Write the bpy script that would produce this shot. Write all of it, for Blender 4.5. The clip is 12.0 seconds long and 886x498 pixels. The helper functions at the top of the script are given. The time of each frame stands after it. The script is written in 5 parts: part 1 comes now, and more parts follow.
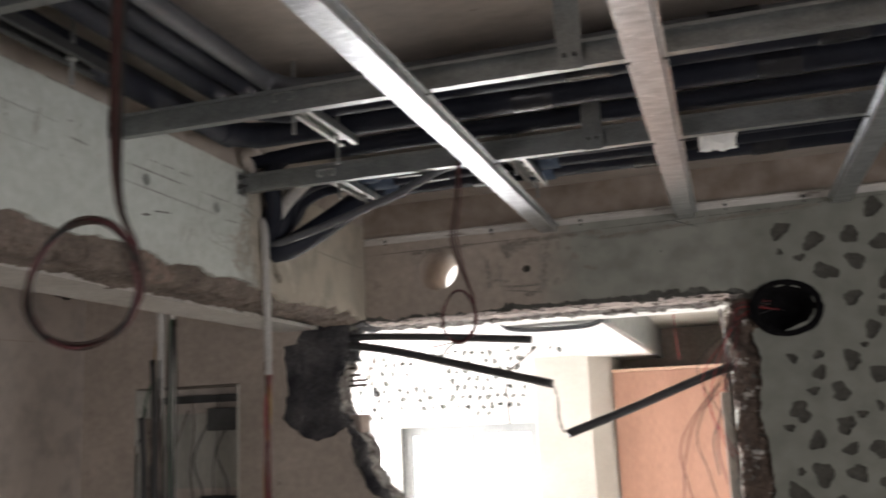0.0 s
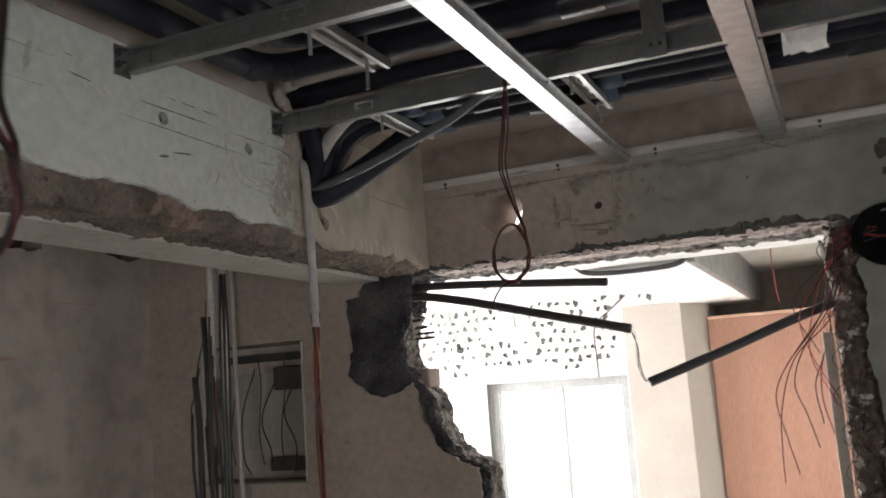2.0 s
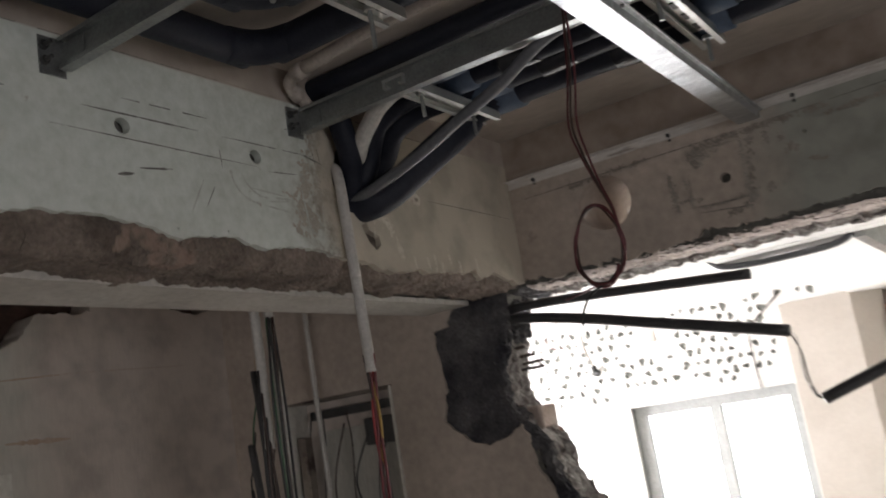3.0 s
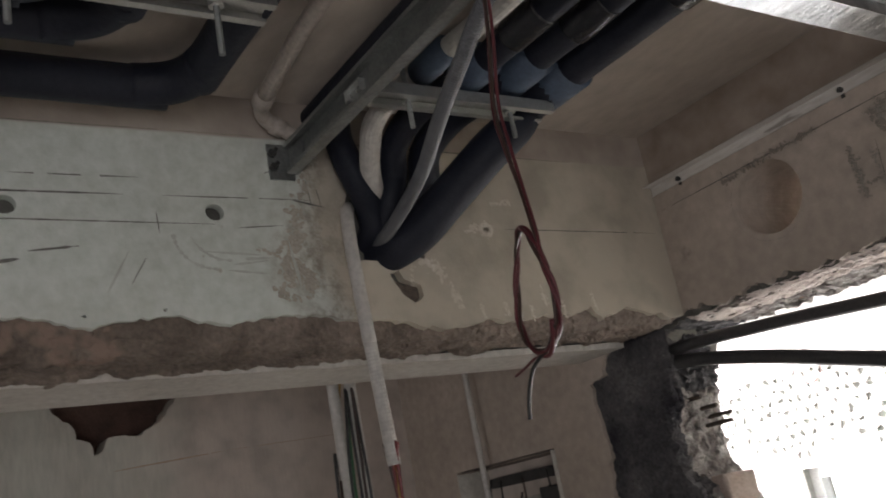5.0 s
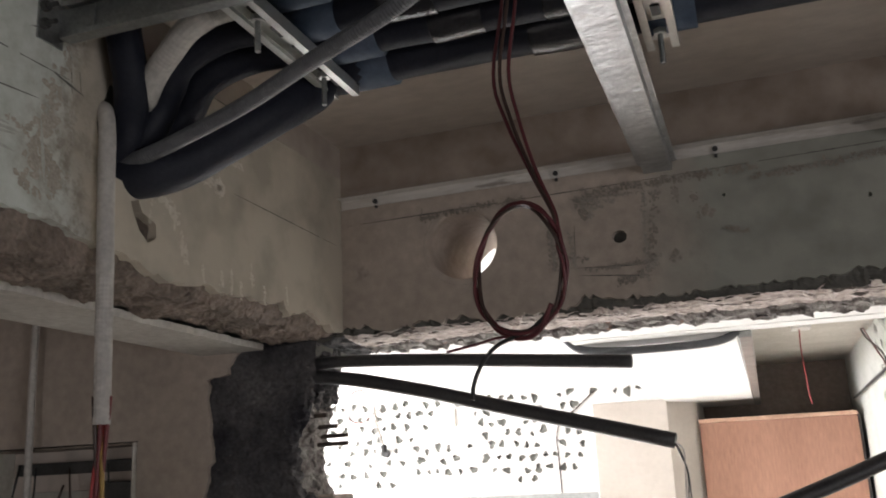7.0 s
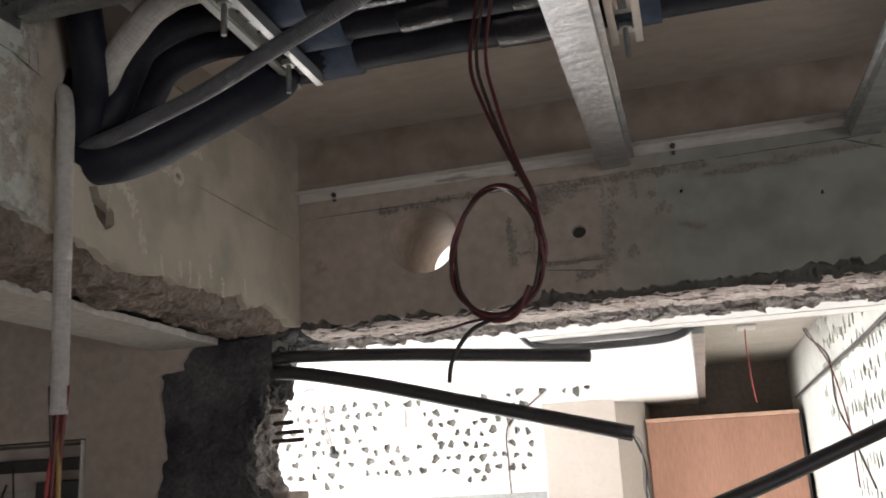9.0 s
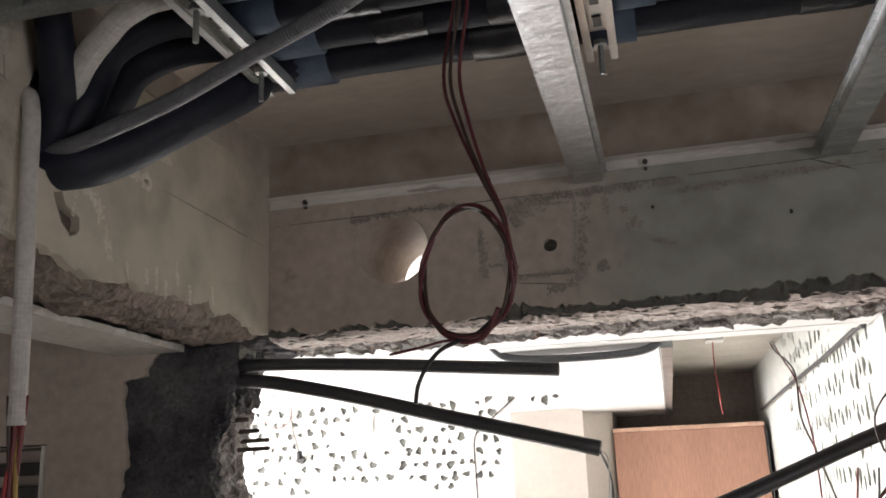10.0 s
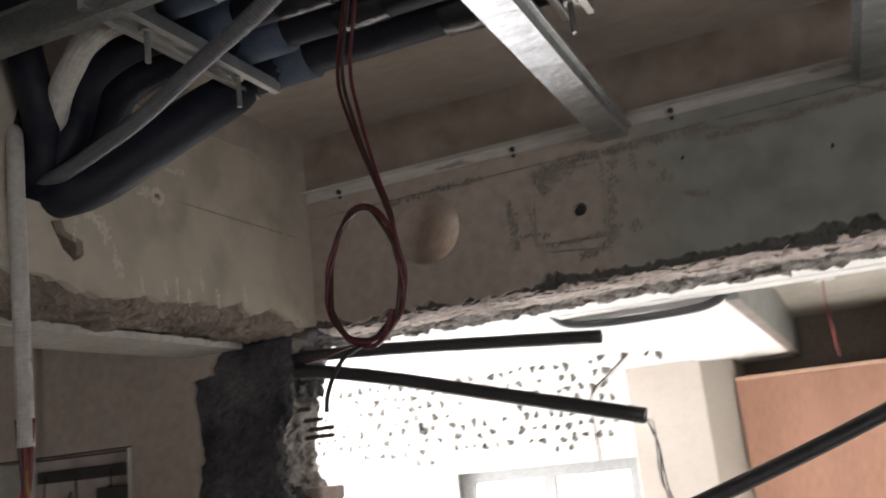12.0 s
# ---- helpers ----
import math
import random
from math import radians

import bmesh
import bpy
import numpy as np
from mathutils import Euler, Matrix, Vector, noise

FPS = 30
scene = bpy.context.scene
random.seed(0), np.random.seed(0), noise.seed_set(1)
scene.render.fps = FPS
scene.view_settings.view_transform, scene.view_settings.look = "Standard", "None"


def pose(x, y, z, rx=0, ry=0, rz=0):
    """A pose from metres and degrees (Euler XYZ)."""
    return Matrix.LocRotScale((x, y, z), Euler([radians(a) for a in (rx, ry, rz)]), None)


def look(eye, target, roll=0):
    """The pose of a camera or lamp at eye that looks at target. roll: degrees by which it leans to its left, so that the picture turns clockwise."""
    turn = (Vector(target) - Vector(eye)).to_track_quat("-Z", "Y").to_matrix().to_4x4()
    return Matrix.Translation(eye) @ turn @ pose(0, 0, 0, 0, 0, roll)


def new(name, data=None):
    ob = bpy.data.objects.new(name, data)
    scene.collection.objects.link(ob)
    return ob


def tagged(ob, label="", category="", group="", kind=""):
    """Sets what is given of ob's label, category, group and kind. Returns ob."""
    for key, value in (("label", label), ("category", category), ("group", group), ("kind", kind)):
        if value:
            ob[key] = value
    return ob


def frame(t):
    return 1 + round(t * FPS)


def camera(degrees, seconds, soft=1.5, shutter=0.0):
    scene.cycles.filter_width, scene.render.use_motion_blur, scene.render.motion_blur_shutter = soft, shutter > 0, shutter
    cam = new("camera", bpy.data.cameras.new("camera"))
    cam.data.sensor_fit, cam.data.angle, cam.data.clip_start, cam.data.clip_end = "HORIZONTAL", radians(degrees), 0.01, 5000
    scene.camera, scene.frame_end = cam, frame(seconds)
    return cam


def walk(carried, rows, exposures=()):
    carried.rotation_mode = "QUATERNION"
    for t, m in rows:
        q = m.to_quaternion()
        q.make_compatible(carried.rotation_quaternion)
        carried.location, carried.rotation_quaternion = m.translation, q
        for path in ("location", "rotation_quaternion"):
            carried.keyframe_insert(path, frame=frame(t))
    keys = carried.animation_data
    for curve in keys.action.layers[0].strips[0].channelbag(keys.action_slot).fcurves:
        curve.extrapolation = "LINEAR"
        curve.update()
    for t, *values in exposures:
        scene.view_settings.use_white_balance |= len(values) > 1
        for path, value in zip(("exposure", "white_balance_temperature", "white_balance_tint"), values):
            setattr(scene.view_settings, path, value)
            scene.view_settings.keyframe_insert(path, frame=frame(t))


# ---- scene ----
cam = camera(52.2, 12.0, soft=1.7, shutter=0.4)
ROWS = [
    (0.0, 0.0178, 0.0061, 1.9472, 100.57, 2.50, 17.57),
    (0.5, -0.0577, -0.0804, 1.9297, 100.28, 0.27, 24.12),
    (0.9, -0.0634, -0.0965, 1.9474, 99.29, -1.11, 27.15),
    (1.0, -0.0549, -0.0858, 1.9394, 98.87, -1.45, 25.92),
    (1.5, -0.0279, 0.0490, 1.9275, 100.65, 0.04, 23.14),
    (2.0, 0.0440, 0.2252, 1.9208, 98.47, 4.04, 24.08),
    (2.5, -0.0397, 0.4268, 1.9099, 99.48, 7.85, 26.71),
    (3.0, -0.0471, 0.7063, 1.9483, 101.28, 9.22, 34.14),
    (3.2, -0.0879, 0.8015, 1.9531, 102.98, 9.10, 37.11),
    (4.8, 0.0576, 1.3508, 1.9821, 106.97, 11.11, 58.65),
    (5.0, 0.0613, 1.3488, 1.9865, 106.59, 10.55, 57.73),
    (5.5, 0.0504, 1.3535, 1.9743, 104.09, 9.01, 50.70),
    (6.0, -0.0773, 1.2640, 1.9957, 104.21, 3.98, 37.22),
    (6.5, -0.2538, 1.1702, 2.0005, 104.79, 2.85, 24.49),
    (7.0, -0.3439, 1.1347, 1.9959, 103.99, 2.65, 19.34),
    (7.2, -0.3473, 1.1517, 1.9868, 103.70, 2.85, 18.17),
    (8.8, -0.3707, 1.1327, 1.9845, 104.14, 2.79, 16.27),
    (9.0, -0.3734, 1.1349, 1.9803, 104.11, 3.07, 15.82),
    (9.5, -0.3654, 1.1423, 1.9961, 104.36, 3.63, 13.10),
    (10.0, -0.3713, 1.1387, 1.9948, 104.22, 2.34, 13.83),
    (10.5, -0.3512, 1.1286, 1.9999, 103.66, 1.83, 14.01),
    (11.0, -0.3469, 1.1331, 1.9996, 104.15, 2.46, 14.07),
    (11.5, -0.2979, 1.1512, 2.0064, 104.72, 3.60, 16.06),
    (12.0, -0.1829, 1.2177, 2.0162, 102.40, 6.18, 24.25),
]
walk(cam, [(t, pose(x, y, z, rx, ry, rz)) for t, x, y, z, rx, ry, rz in ROWS], exposures=[(0.0, 0.1), (1.0, 0.02), (2.0, -0.16), (3.0, -0.32), (5.0, -0.06), (5.5, -0.36), (6.5, -0.22), (7.0, -0.19), (9.0, -0.2), (9.5, -0.2), (10.0, -0.08), (10.5, -0.06), (11.0, -0.11), (11.5, -0.08), (12.0, -0.22)])

# ---------------------------------------------------------------- light
world = bpy.data.worlds.new("sky")
scene.world = world
world.use_nodes = True
wn = world.node_tree
sky = wn.nodes.new("ShaderNodeTexSky")
sky.sky_type, sky.sun_disc = "NISHITA", False
sky.sun_elevation, sky.sun_rotation = radians(48), radians(250)
wn.links.new(sky.outputs[0], wn.nodes["Background"].inputs[0])
wn.nodes["Background"].inputs[1].default_value = 0.12

sun = new("sun", bpy.data.lights.new("sun", "SUN"))
sun.data.energy, sun.data.angle, sun.data.color = 3.0, radians(0.5), (1.0, 0.95, 0.88)
sun.matrix_world = look((0, 0, 8), (0.65, 0.35, 7.2))


def window_light(name, eye, target, w, h, watts, colour):
    """An area lamp set in a window opening, for daylight and fill."""
    lamp = new(name, bpy.data.lights.new(name, "AREA"))
    lamp.data.shape, lamp.data.size, lamp.data.size_y = "RECTANGLE", w, h
    lamp.data.energy, lamp.data.color = watts, colour
    lamp.matrix_world = look(eye, target)
    return lamp


window_light("daylight_right", (2.37, 0.15, 1.45), (0, 0.15, 1.45), 1.5, 1.3, 28.5, (1.0, 0.975, 1.0))
# Unseen fill lamp, added to lift the front wall and the side room.
window_light("fill_light_behind", (-1.3, -2.56, 1.45), (-1.3, 2, 1.5), 1.4, 1.2, 13, (1.0, 0.94, 0.95))
window_light("daylight_far_left", (-3.52, 4.0, 1.35), (0, 3.9, 1.45), 1.5, 1.7, 190, (1.0, 0.975, 0.985))
window_light("daylight_far_back", (-1.75, 4.86, 1.1), (-1.75, 0, 1.0), 1.45, 1.5, 60, (1.0, 0.975, 0.985))


# ---------------------------------------------------------------- materials
def mat(name, base, second=None, scale=6.0, rough=0.85, metal=0.0, bump=0.0, bump_scale=60.0, spots=None, spot_scale=30.0, spot_cut=0.68,
        spec=0.5, stretch=(1, 1, 1), fine=0.12):
    """A surface with broad stains (second), fine grain and, if given, sharper spots."""
    m = bpy.data.materials.new(name)
    m.use_nodes = True
    nt = m.node_tree
    bsdf = nt.nodes["Principled BSDF"]
    bsdf.inputs["Roughness"].default_value = rough
    bsdf.inputs["Metallic"].default_value = metal
    bsdf.inputs["Specular IOR Level"].default_value = spec
    co = nt.nodes.new("ShaderNodeTexCoord")
    mp = nt.nodes.new("ShaderNodeMapping")
    mp.inputs["Scale"].default_value = stretch
    nt.links.new(co.outputs["Object"], mp.inputs[0])

    def cloud(sc, detail=6.0, rg=0.6):
        n = nt.nodes.new("ShaderNodeTexNoise")
        n.inputs["Scale"].default_value, n.inputs["Detail"].default_value, n.inputs["Roughness"].default_value = sc, detail, rg
        nt.links.new(mp.outputs[0], n.inputs["Vector"])
        return n.outputs["Fac"]

    def ramp(fac, a, b):
        r = nt.nodes.new("ShaderNodeValToRGB")
        r.color_ramp.elements[0].position, r.color_ramp.elements[1].position = a, b
        nt.links.new(fac, r.inputs[0])
        return r.outputs[0]

    def mix(fac, a, b, kind="MIX"):
        n = nt.nodes.new("ShaderNodeMix")
        n.data_type, n.blend_type = "RGBA", kind
        for sock, v in ((n.inputs[0], fac), (n.inputs[6], a), (n.inputs[7], b)):
            if isinstance(v, (tuple, list)):
                sock.default_value = (*v, 1)
            elif isinstance(v, float):
                sock.default_value = v
            else:
                nt.links.new(v, sock)
        return n.outputs[2]

    second = second or tuple(c * 0.75 for c in base)
    col = mix(ramp(cloud(scale), 0.36, 0.66), base, second)
    grain = ramp(cloud(scale * 14, 5), 0.2, 0.8)
    col = mix(fine * 2, col, grain, "OVERLAY")
    if spots:
        col = mix(ramp(cloud(spot_scale, 4), spot_cut, spot_cut + 0.04), col, spots)
    nt.links.new(col, bsdf.inputs["Base Color"])
    rv = nt.nodes.new("ShaderNodeMapRange")
    rv.inputs["To Min"].default_value, rv.inputs["To Max"].default_value = max(0.05, rough - 0.1), min(1.0, rough + 0.1)
    nt.links.new(cloud(scale * 4, 4), rv.inputs["Value"])
    nt.links.new(rv.outputs[0], bsdf.inputs["Roughness"])
    if bump:
        b = nt.nodes.new("ShaderNodeBump")
        b.inputs["Strength"].default_value, b.inputs["Distance"].default_value = bump, 0.006
        nt.links.new(cloud(bump_scale, 7), b.inputs["Height"])
        nt.links.new(b.outputs[0], bsdf.inputs["Normal"])
    m["kit"] = 1
    return m


def two_tone(name, a, b, axis, edge, width, dirty=1.0, **kw):
    """One wall finished in two plasters that meet along a smeared joint at a coordinate."""
    m = mat(name, a, **kw)
    nt = m.node_tree
    bsdf = nt.nodes["Principled BSDF"]
    old = bsdf.inputs["Base Color"].links[0].from_socket
    co = nt.nodes.new("ShaderNodeTexCoord")
    sp = nt.nodes.new("ShaderNodeSeparateXYZ")
    nt.links.new(co.outputs["Object"], sp.inputs[0])
    no = nt.nodes.new("ShaderNodeTexNoise")
    no.inputs["Scale"].default_value, no.inputs["Detail"].default_value = 9.0, 8.0
    nt.links.new(co.outputs["Object"], no.inputs["Vector"])
    ma = nt.nodes.new("ShaderNodeMath")
    ma.operation = "MULTIPLY_ADD"
    ma.inputs[1].default_value = 0.22
    nt.links.new(no.outputs["Fac"], ma.inputs[0])
    nt.links.new(sp.outputs[axis], ma.inputs[2])
    mr = nt.nodes.new("ShaderNodeMapRange")
    mr.inputs["From Min"].default_value, mr.inputs["From Max"].default_value = edge + 0.11 - width, edge + 0.11 + width
    nt.links.new(ma.outputs[0], mr.inputs["Value"])
    n2 = nt.nodes.new("ShaderNodeTexNoise")
    n2.inputs["Scale"].default_value, n2.inputs["Detail"].default_value = 12.0, 9.0
    nt.links.new(co.outputs["Object"], n2.inputs["Vector"])
    vr = nt.nodes.new("ShaderNodeMix")
    vr.data_type = "RGBA"
    vr.inputs[6].default_value, vr.inputs[7].default_value = (*b, 1), (*(c * 0.74 for c in b), 1)
    st = nt.nodes.new("ShaderNodeMapRange")
    st.inputs["From Min"].default_value, st.inputs["From Max"].default_value = 0.42, 0.66
    nt.links.new(n2.outputs["Fac"], st.inputs["Value"])
    nt.links.new(st.outputs[0], vr.inputs[0])
    mx = nt.nodes.new("ShaderNodeMix")
    mx.data_type = "RGBA"
    nt.links.new(mr.outputs[0], mx.inputs[0])
    nt.links.new(old, mx.inputs[6])
    nt.links.new(vr.outputs[2], mx.inputs[7])
    band = nt.nodes.new("ShaderNodeMapRange")
    band.inputs["From Min"].default_value, band.inputs["From Max"].default_value = edge + 0.01, edge + 0.11
    nt.links.new(ma.outputs[0], band.inputs["Value"])
    back = nt.nodes.new("ShaderNodeMapRange")
    back.inputs["From Min"].default_value, back.inputs["From Max"].default_value = edge + 0.19, edge + 0.11
    nt.links.new(ma.outputs[0], back.inputs["Value"])
    n3 = nt.nodes.new("ShaderNodeTexNoise")
    n3.inputs["Scale"].default_value, n3.inputs["Detail"].default_value, n3.inputs["Roughness"].default_value = 38.0, 8.0, 0.7
    nt.links.new(co.outputs["Object"], n3.inputs["Vector"])
    cut = nt.nodes.new("ShaderNodeMapRange")
    cut.inputs["From Min"].default_value, cut.inputs["From Max"].default_value = 0.44, 0.62
    nt.links.new(n3.outputs["Fac"], cut.inputs["Value"])
    m1, m2 = nt.nodes.new("ShaderNodeMath"), nt.nodes.new("ShaderNodeMath")
    m1.operation = m2.operation = "MULTIPLY"
    cut.inputs["To Max"].default_value = dirty
    nt.links.new(band.outputs[0], m1.inputs[0]), nt.links.new(back.outputs[0], m1.inputs[1])
    nt.links.new(m1.outputs[0], m2.inputs[0]), nt.links.new(cut.outputs[0], m2.inputs[1])
    dirt = nt.nodes.new("ShaderNodeMix")
    dirt.data_type = "RGBA"
    dirt.inputs[7].default_value = (0.27, 0.235, 0.19, 1)
    nt.links.new(m2.outputs[0], dirt.inputs[0]), nt.links.new(mx.outputs[2], dirt.inputs[6])
    nt.links.new(dirt.outputs[2], bsdf.inputs["Base Color"])
    return m


def zone(m, colour, dark, axis, edge, width, scale=7.0):
    """Adds another plaster tone to a wall beyond a smeared joint at a coordinate."""
    nt = m.node_tree
    bsdf = nt.nodes["Principled BSDF"]
    old = bsdf.inputs["Base Color"].links[0].from_socket
    co, sp = nt.nodes.new("ShaderNodeTexCoord"), nt.nodes.new("ShaderNodeSeparateXYZ")
    nt.links.new(co.outputs["Object"], sp.inputs[0])
    blot, wave = nt.nodes.new("ShaderNodeTexNoise"), nt.nodes.new("ShaderNodeTexNoise")
    blot.inputs["Scale"].default_value, blot.inputs["Detail"].default_value = scale * 2.2, 9.0
    wave.inputs["Scale"].default_value, wave.inputs["Detail"].default_value = scale, 8.0
    nt.links.new(co.outputs["Object"], blot.inputs["Vector"]), nt.links.new(co.outputs["Object"], wave.inputs["Vector"])
    ma = nt.nodes.new("ShaderNodeMath")
    ma.operation, ma.inputs[1].default_value = "MULTIPLY_ADD", width * 2
    nt.links.new(wave.outputs["Fac"], ma.inputs[0]), nt.links.new(sp.outputs[axis], ma.inputs[2])
    mr, st = nt.nodes.new("ShaderNodeMapRange"), nt.nodes.new("ShaderNodeMapRange")
    mr.inputs["From Min"].default_value, mr.inputs["From Max"].default_value = edge + width * 0.5, edge + width * 1.5
    st.inputs["From Min"].default_value, st.inputs["From Max"].default_value = 0.36, 0.66
    nt.links.new(ma.outputs[0], mr.inputs["Value"]), nt.links.new(blot.outputs["Fac"], st.inputs["Value"])
    own, mx = nt.nodes.new("ShaderNodeMix"), nt.nodes.new("ShaderNodeMix")
    own.data_type = mx.data_type = "RGBA"
    own.inputs[6].default_value, own.inputs[7].default_value = (*colour, 1), (*dark, 1)
    nt.links.new(st.outputs[0], own.inputs[0]), nt.links.new(mr.outputs[0], mx.inputs[0])
    nt.links.new(old, mx.inputs[6]), nt.links.new(own.outputs[2], mx.inputs[7])
    nt.links.new(mx.outputs[2], bsdf.inputs["Base Color"])
    return m


M_FRONT = two_tone("grey_cement_plaster", (0.45, 0.385, 0.33), (0.335, 0.335, 0.295), 0, -0.44, 0.05, dirty=0.0, second=(0.37, 0.315, 0.27), scale=3.4, rough=0.9, bump=0.22, bump_scale=60, spots=(0.30, 0.255, 0.215), spot_scale=8, spot_cut=0.68, fine=0.09)
# Darker grey-green tone right of the opening.
zone(M_FRONT, (0.275, 0.275, 0.24), (0.22, 0.222, 0.192), 0, 0.08, 0.06)
zone(M_FRONT, (0.40, 0.335, 0.285), (0.27, 0.215, 0.175), 2, 2.522, 0.02)
M_LEFT = two_tone("white_and_cement_plaster", (0.61, 0.645, 0.60), (0.50, 0.45, 0.37), 1, 1.93, 0.03, second=(0.54, 0.565, 0.52), scale=4, rough=0.85, bump=0.25,
                  bump_scale=50, spots=(0.42, 0.40, 0.35), spot_scale=20, spot_cut=0.71)
zone(M_LEFT, (0.43, 0.375, 0.325), (0.34, 0.29, 0.25), 2, 2.561, 0.004)
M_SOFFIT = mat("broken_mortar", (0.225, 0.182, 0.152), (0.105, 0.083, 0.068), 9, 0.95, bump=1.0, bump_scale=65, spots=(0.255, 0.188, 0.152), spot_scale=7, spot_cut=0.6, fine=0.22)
# Near-black for soot and for the shade inside the cavity, both in the colour.
M_CAVITY = mat("soot_and_cavity_dark", (0.006, 0.0055, 0.0065), (0.012, 0.011, 0.012), 18, 1.0, bump=0.6, bump_scale=60, spec=0.1)
M_DUSTY = mat("dusty_brown_pvc", (0.45, 0.40, 0.36), (0.36, 0.315, 0.28), 9, 0.7)
M_LINTEL = mat("pale_broken_mortar", (0.68, 0.61, 0.57), (0.44, 0.37, 0.335), 17, 0.95, bump=1.0, bump_scale=70, spots=(0.12, 0.10, 0.088), spot_scale=26, spot_cut=0.57, stretch=(0.55, 1.8, 1.8), fine=0.24)
M_STRIP = mat("old_white_paint", (0.54, 0.515, 0.48), (0.46, 0.43, 0.395), 6, 0.8, bump=0.15)
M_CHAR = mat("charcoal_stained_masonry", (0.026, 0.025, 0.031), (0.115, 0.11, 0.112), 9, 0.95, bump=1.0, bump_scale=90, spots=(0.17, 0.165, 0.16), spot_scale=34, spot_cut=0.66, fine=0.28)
M_MARKS = mat("dark_hacked_render", (0.105, 0.10, 0.085), (0.07, 0.066, 0.056), 24, 0.95, bump=0.9, bump_scale=110, fine=0.25)
M_DAMP = mat("brown_grey_damp", (0.36, 0.325, 0.275), (0.44, 0.40, 0.345), 26, 0.9, fine=0.2)
M_BROKEN = mat("broken_brick_and_mortar", (0.42, 0.40, 0.375), (0.10, 0.077, 0.073), 24, 0.95, bump=1.0, bump_scale=95, fine=0.25, spots=(0.36, 0.23, 0.18), spot_scale=13, spot_cut=0.67)
M_JAMB = mat("brown_broken_jamb", (0.165, 0.12, 0.095), (0.055, 0.04, 0.033), 26, 0.95, bump=1.0, bump_scale=85, spots=(0.50, 0.47, 0.43), spot_scale=24, spot_cut=0.585, fine=0.25)
M_CORE = mat("dark_cement_render", (0.15, 0.145, 0.13), (0.10, 0.095, 0.085), 12, 0.95, bump=0.6)
M_HOLE = mat("dark_red_brick", (0.13, 0.075, 0.06), (0.07, 0.045, 0.038), 14, 0.95, bump=0.8)
M_SLAB = mat("brown_grey_concrete", (0.53, 0.472, 0.42), (0.42, 0.366, 0.32), 1.6, 0.92, bump=0.25, bump_scale=30, spots=(0.33, 0.285, 0.25), spot_scale=5, spot_cut=0.68, stretch=(1, 1.8, 1), fine=0.07)
M_LROOM = two_tone("scraped_beige_plaster", (0.49, 0.485, 0.435), (0.53, 0.465, 0.415), 1, 1.98, 0.12, dirty=0.0, second=(0.40, 0.375, 0.335), scale=3.2, rough=0.9, bump=0.25, spots=(0.40, 0.345, 0.30), spot_scale=6, spot_cut=0.66, stretch=(1.8, 1.8, 0.45), fine=0.08)
M_FLOOR = mat("dusty_concrete_floor", (0.46, 0.43, 0.39), (0.38, 0.355, 0.32), 3, 0.9, bump=0.3)
M_WHITE = mat("white_distemper", (0.80, 0.79, 0.77), (0.74, 0.73, 0.71), 4, 0.85, bump=0.1)
# Greyer copy of the white: the side wall's weaker light, put into its colour.
M_WHITE_LESS_LIT = mat("less_lit_white_distemper", (0.60, 0.605, 0.57), (0.52, 0.53, 0.49), 5, 0.9, bump=0.2)
M_CREAM = mat("cream_putty", (0.52, 0.475, 0.43), (0.47, 0.425, 0.38), 4, 0.8, bump=0.1, fine=0.03)
M_GREYHACK = mat("grey_hacked_render", (0.31, 0.315, 0.295), (0.23, 0.235, 0.22), 20, 0.95, bump=0.6)
M_ZINC = mat("galvanised_steel", (0.64, 0.66, 0.68), (0.44, 0.46, 0.48), 22, 0.32, metal=0.9, bump=0.42, bump_scale=34, stretch=(1, 2.2, 1), fine=0.1, spots=(0.74, 0.76, 0.78), spot_scale=40, spot_cut=0.62)
M_ZINC_DULL = mat("dull_galvanised_steel", (0.38, 0.39, 0.385), (0.27, 0.28, 0.275), 14, 0.42, metal=0.85, bump=0.15, bump_scale=80)
M_STRUT = mat("zinc_strut_steel", (0.66, 0.66, 0.64), (0.55, 0.55, 0.53), 25, 0.35, metal=0.85)
M_BOLT = mat("dark_steel_bolt", (0.10, 0.10, 0.10), None, 20, 0.5, metal=0.7)
M_RUBBER = mat("black_rubber_foam", (0.0115, 0.0135, 0.022), (0.020, 0.022, 0.032), 12, 0.55, bump=0.25, bump_scale=70, spec=0.24)
M_TAPE = mat("shiny_black_tape", (0.016, 0.017, 0.021), (0.026, 0.026, 0.032), 18, 0.16, bump=0.6, bump_scale=24)
M_BLUE = mat("blue_grey_foam_collar", (0.06, 0.088, 0.135), (0.045, 0.065, 0.10), 10, 0.6)
M_PVC = mat("white_pvc", (0.50, 0.48, 0.45), (0.41, 0.39, 0.365), 8, 0.5)
M_GREYHOSE = mat("grey_corrugated_plastic", (0.115, 0.118, 0.127), (0.085, 0.087, 0.095), 10, 0.5)
M_PIPE = mat("dark_grey_pvc_conduit", (0.035, 0.035, 0.038), (0.055, 0.053, 0.052), 16, 0.5, fine=0.2)
M_PEACH = mat("peach_laminate", (0.44, 0.236, 0.168), (0.40, 0.21, 0.148), 2.5, 0.55, stretch=(5, 5, 0.6), spots=(0.56, 0.33, 0.25), spot_scale=7, spot_cut=0.72)
M_PEACH_EDGE = mat("raw_peach_edge", (0.74, 0.48, 0.36), None, 6, 0.7)
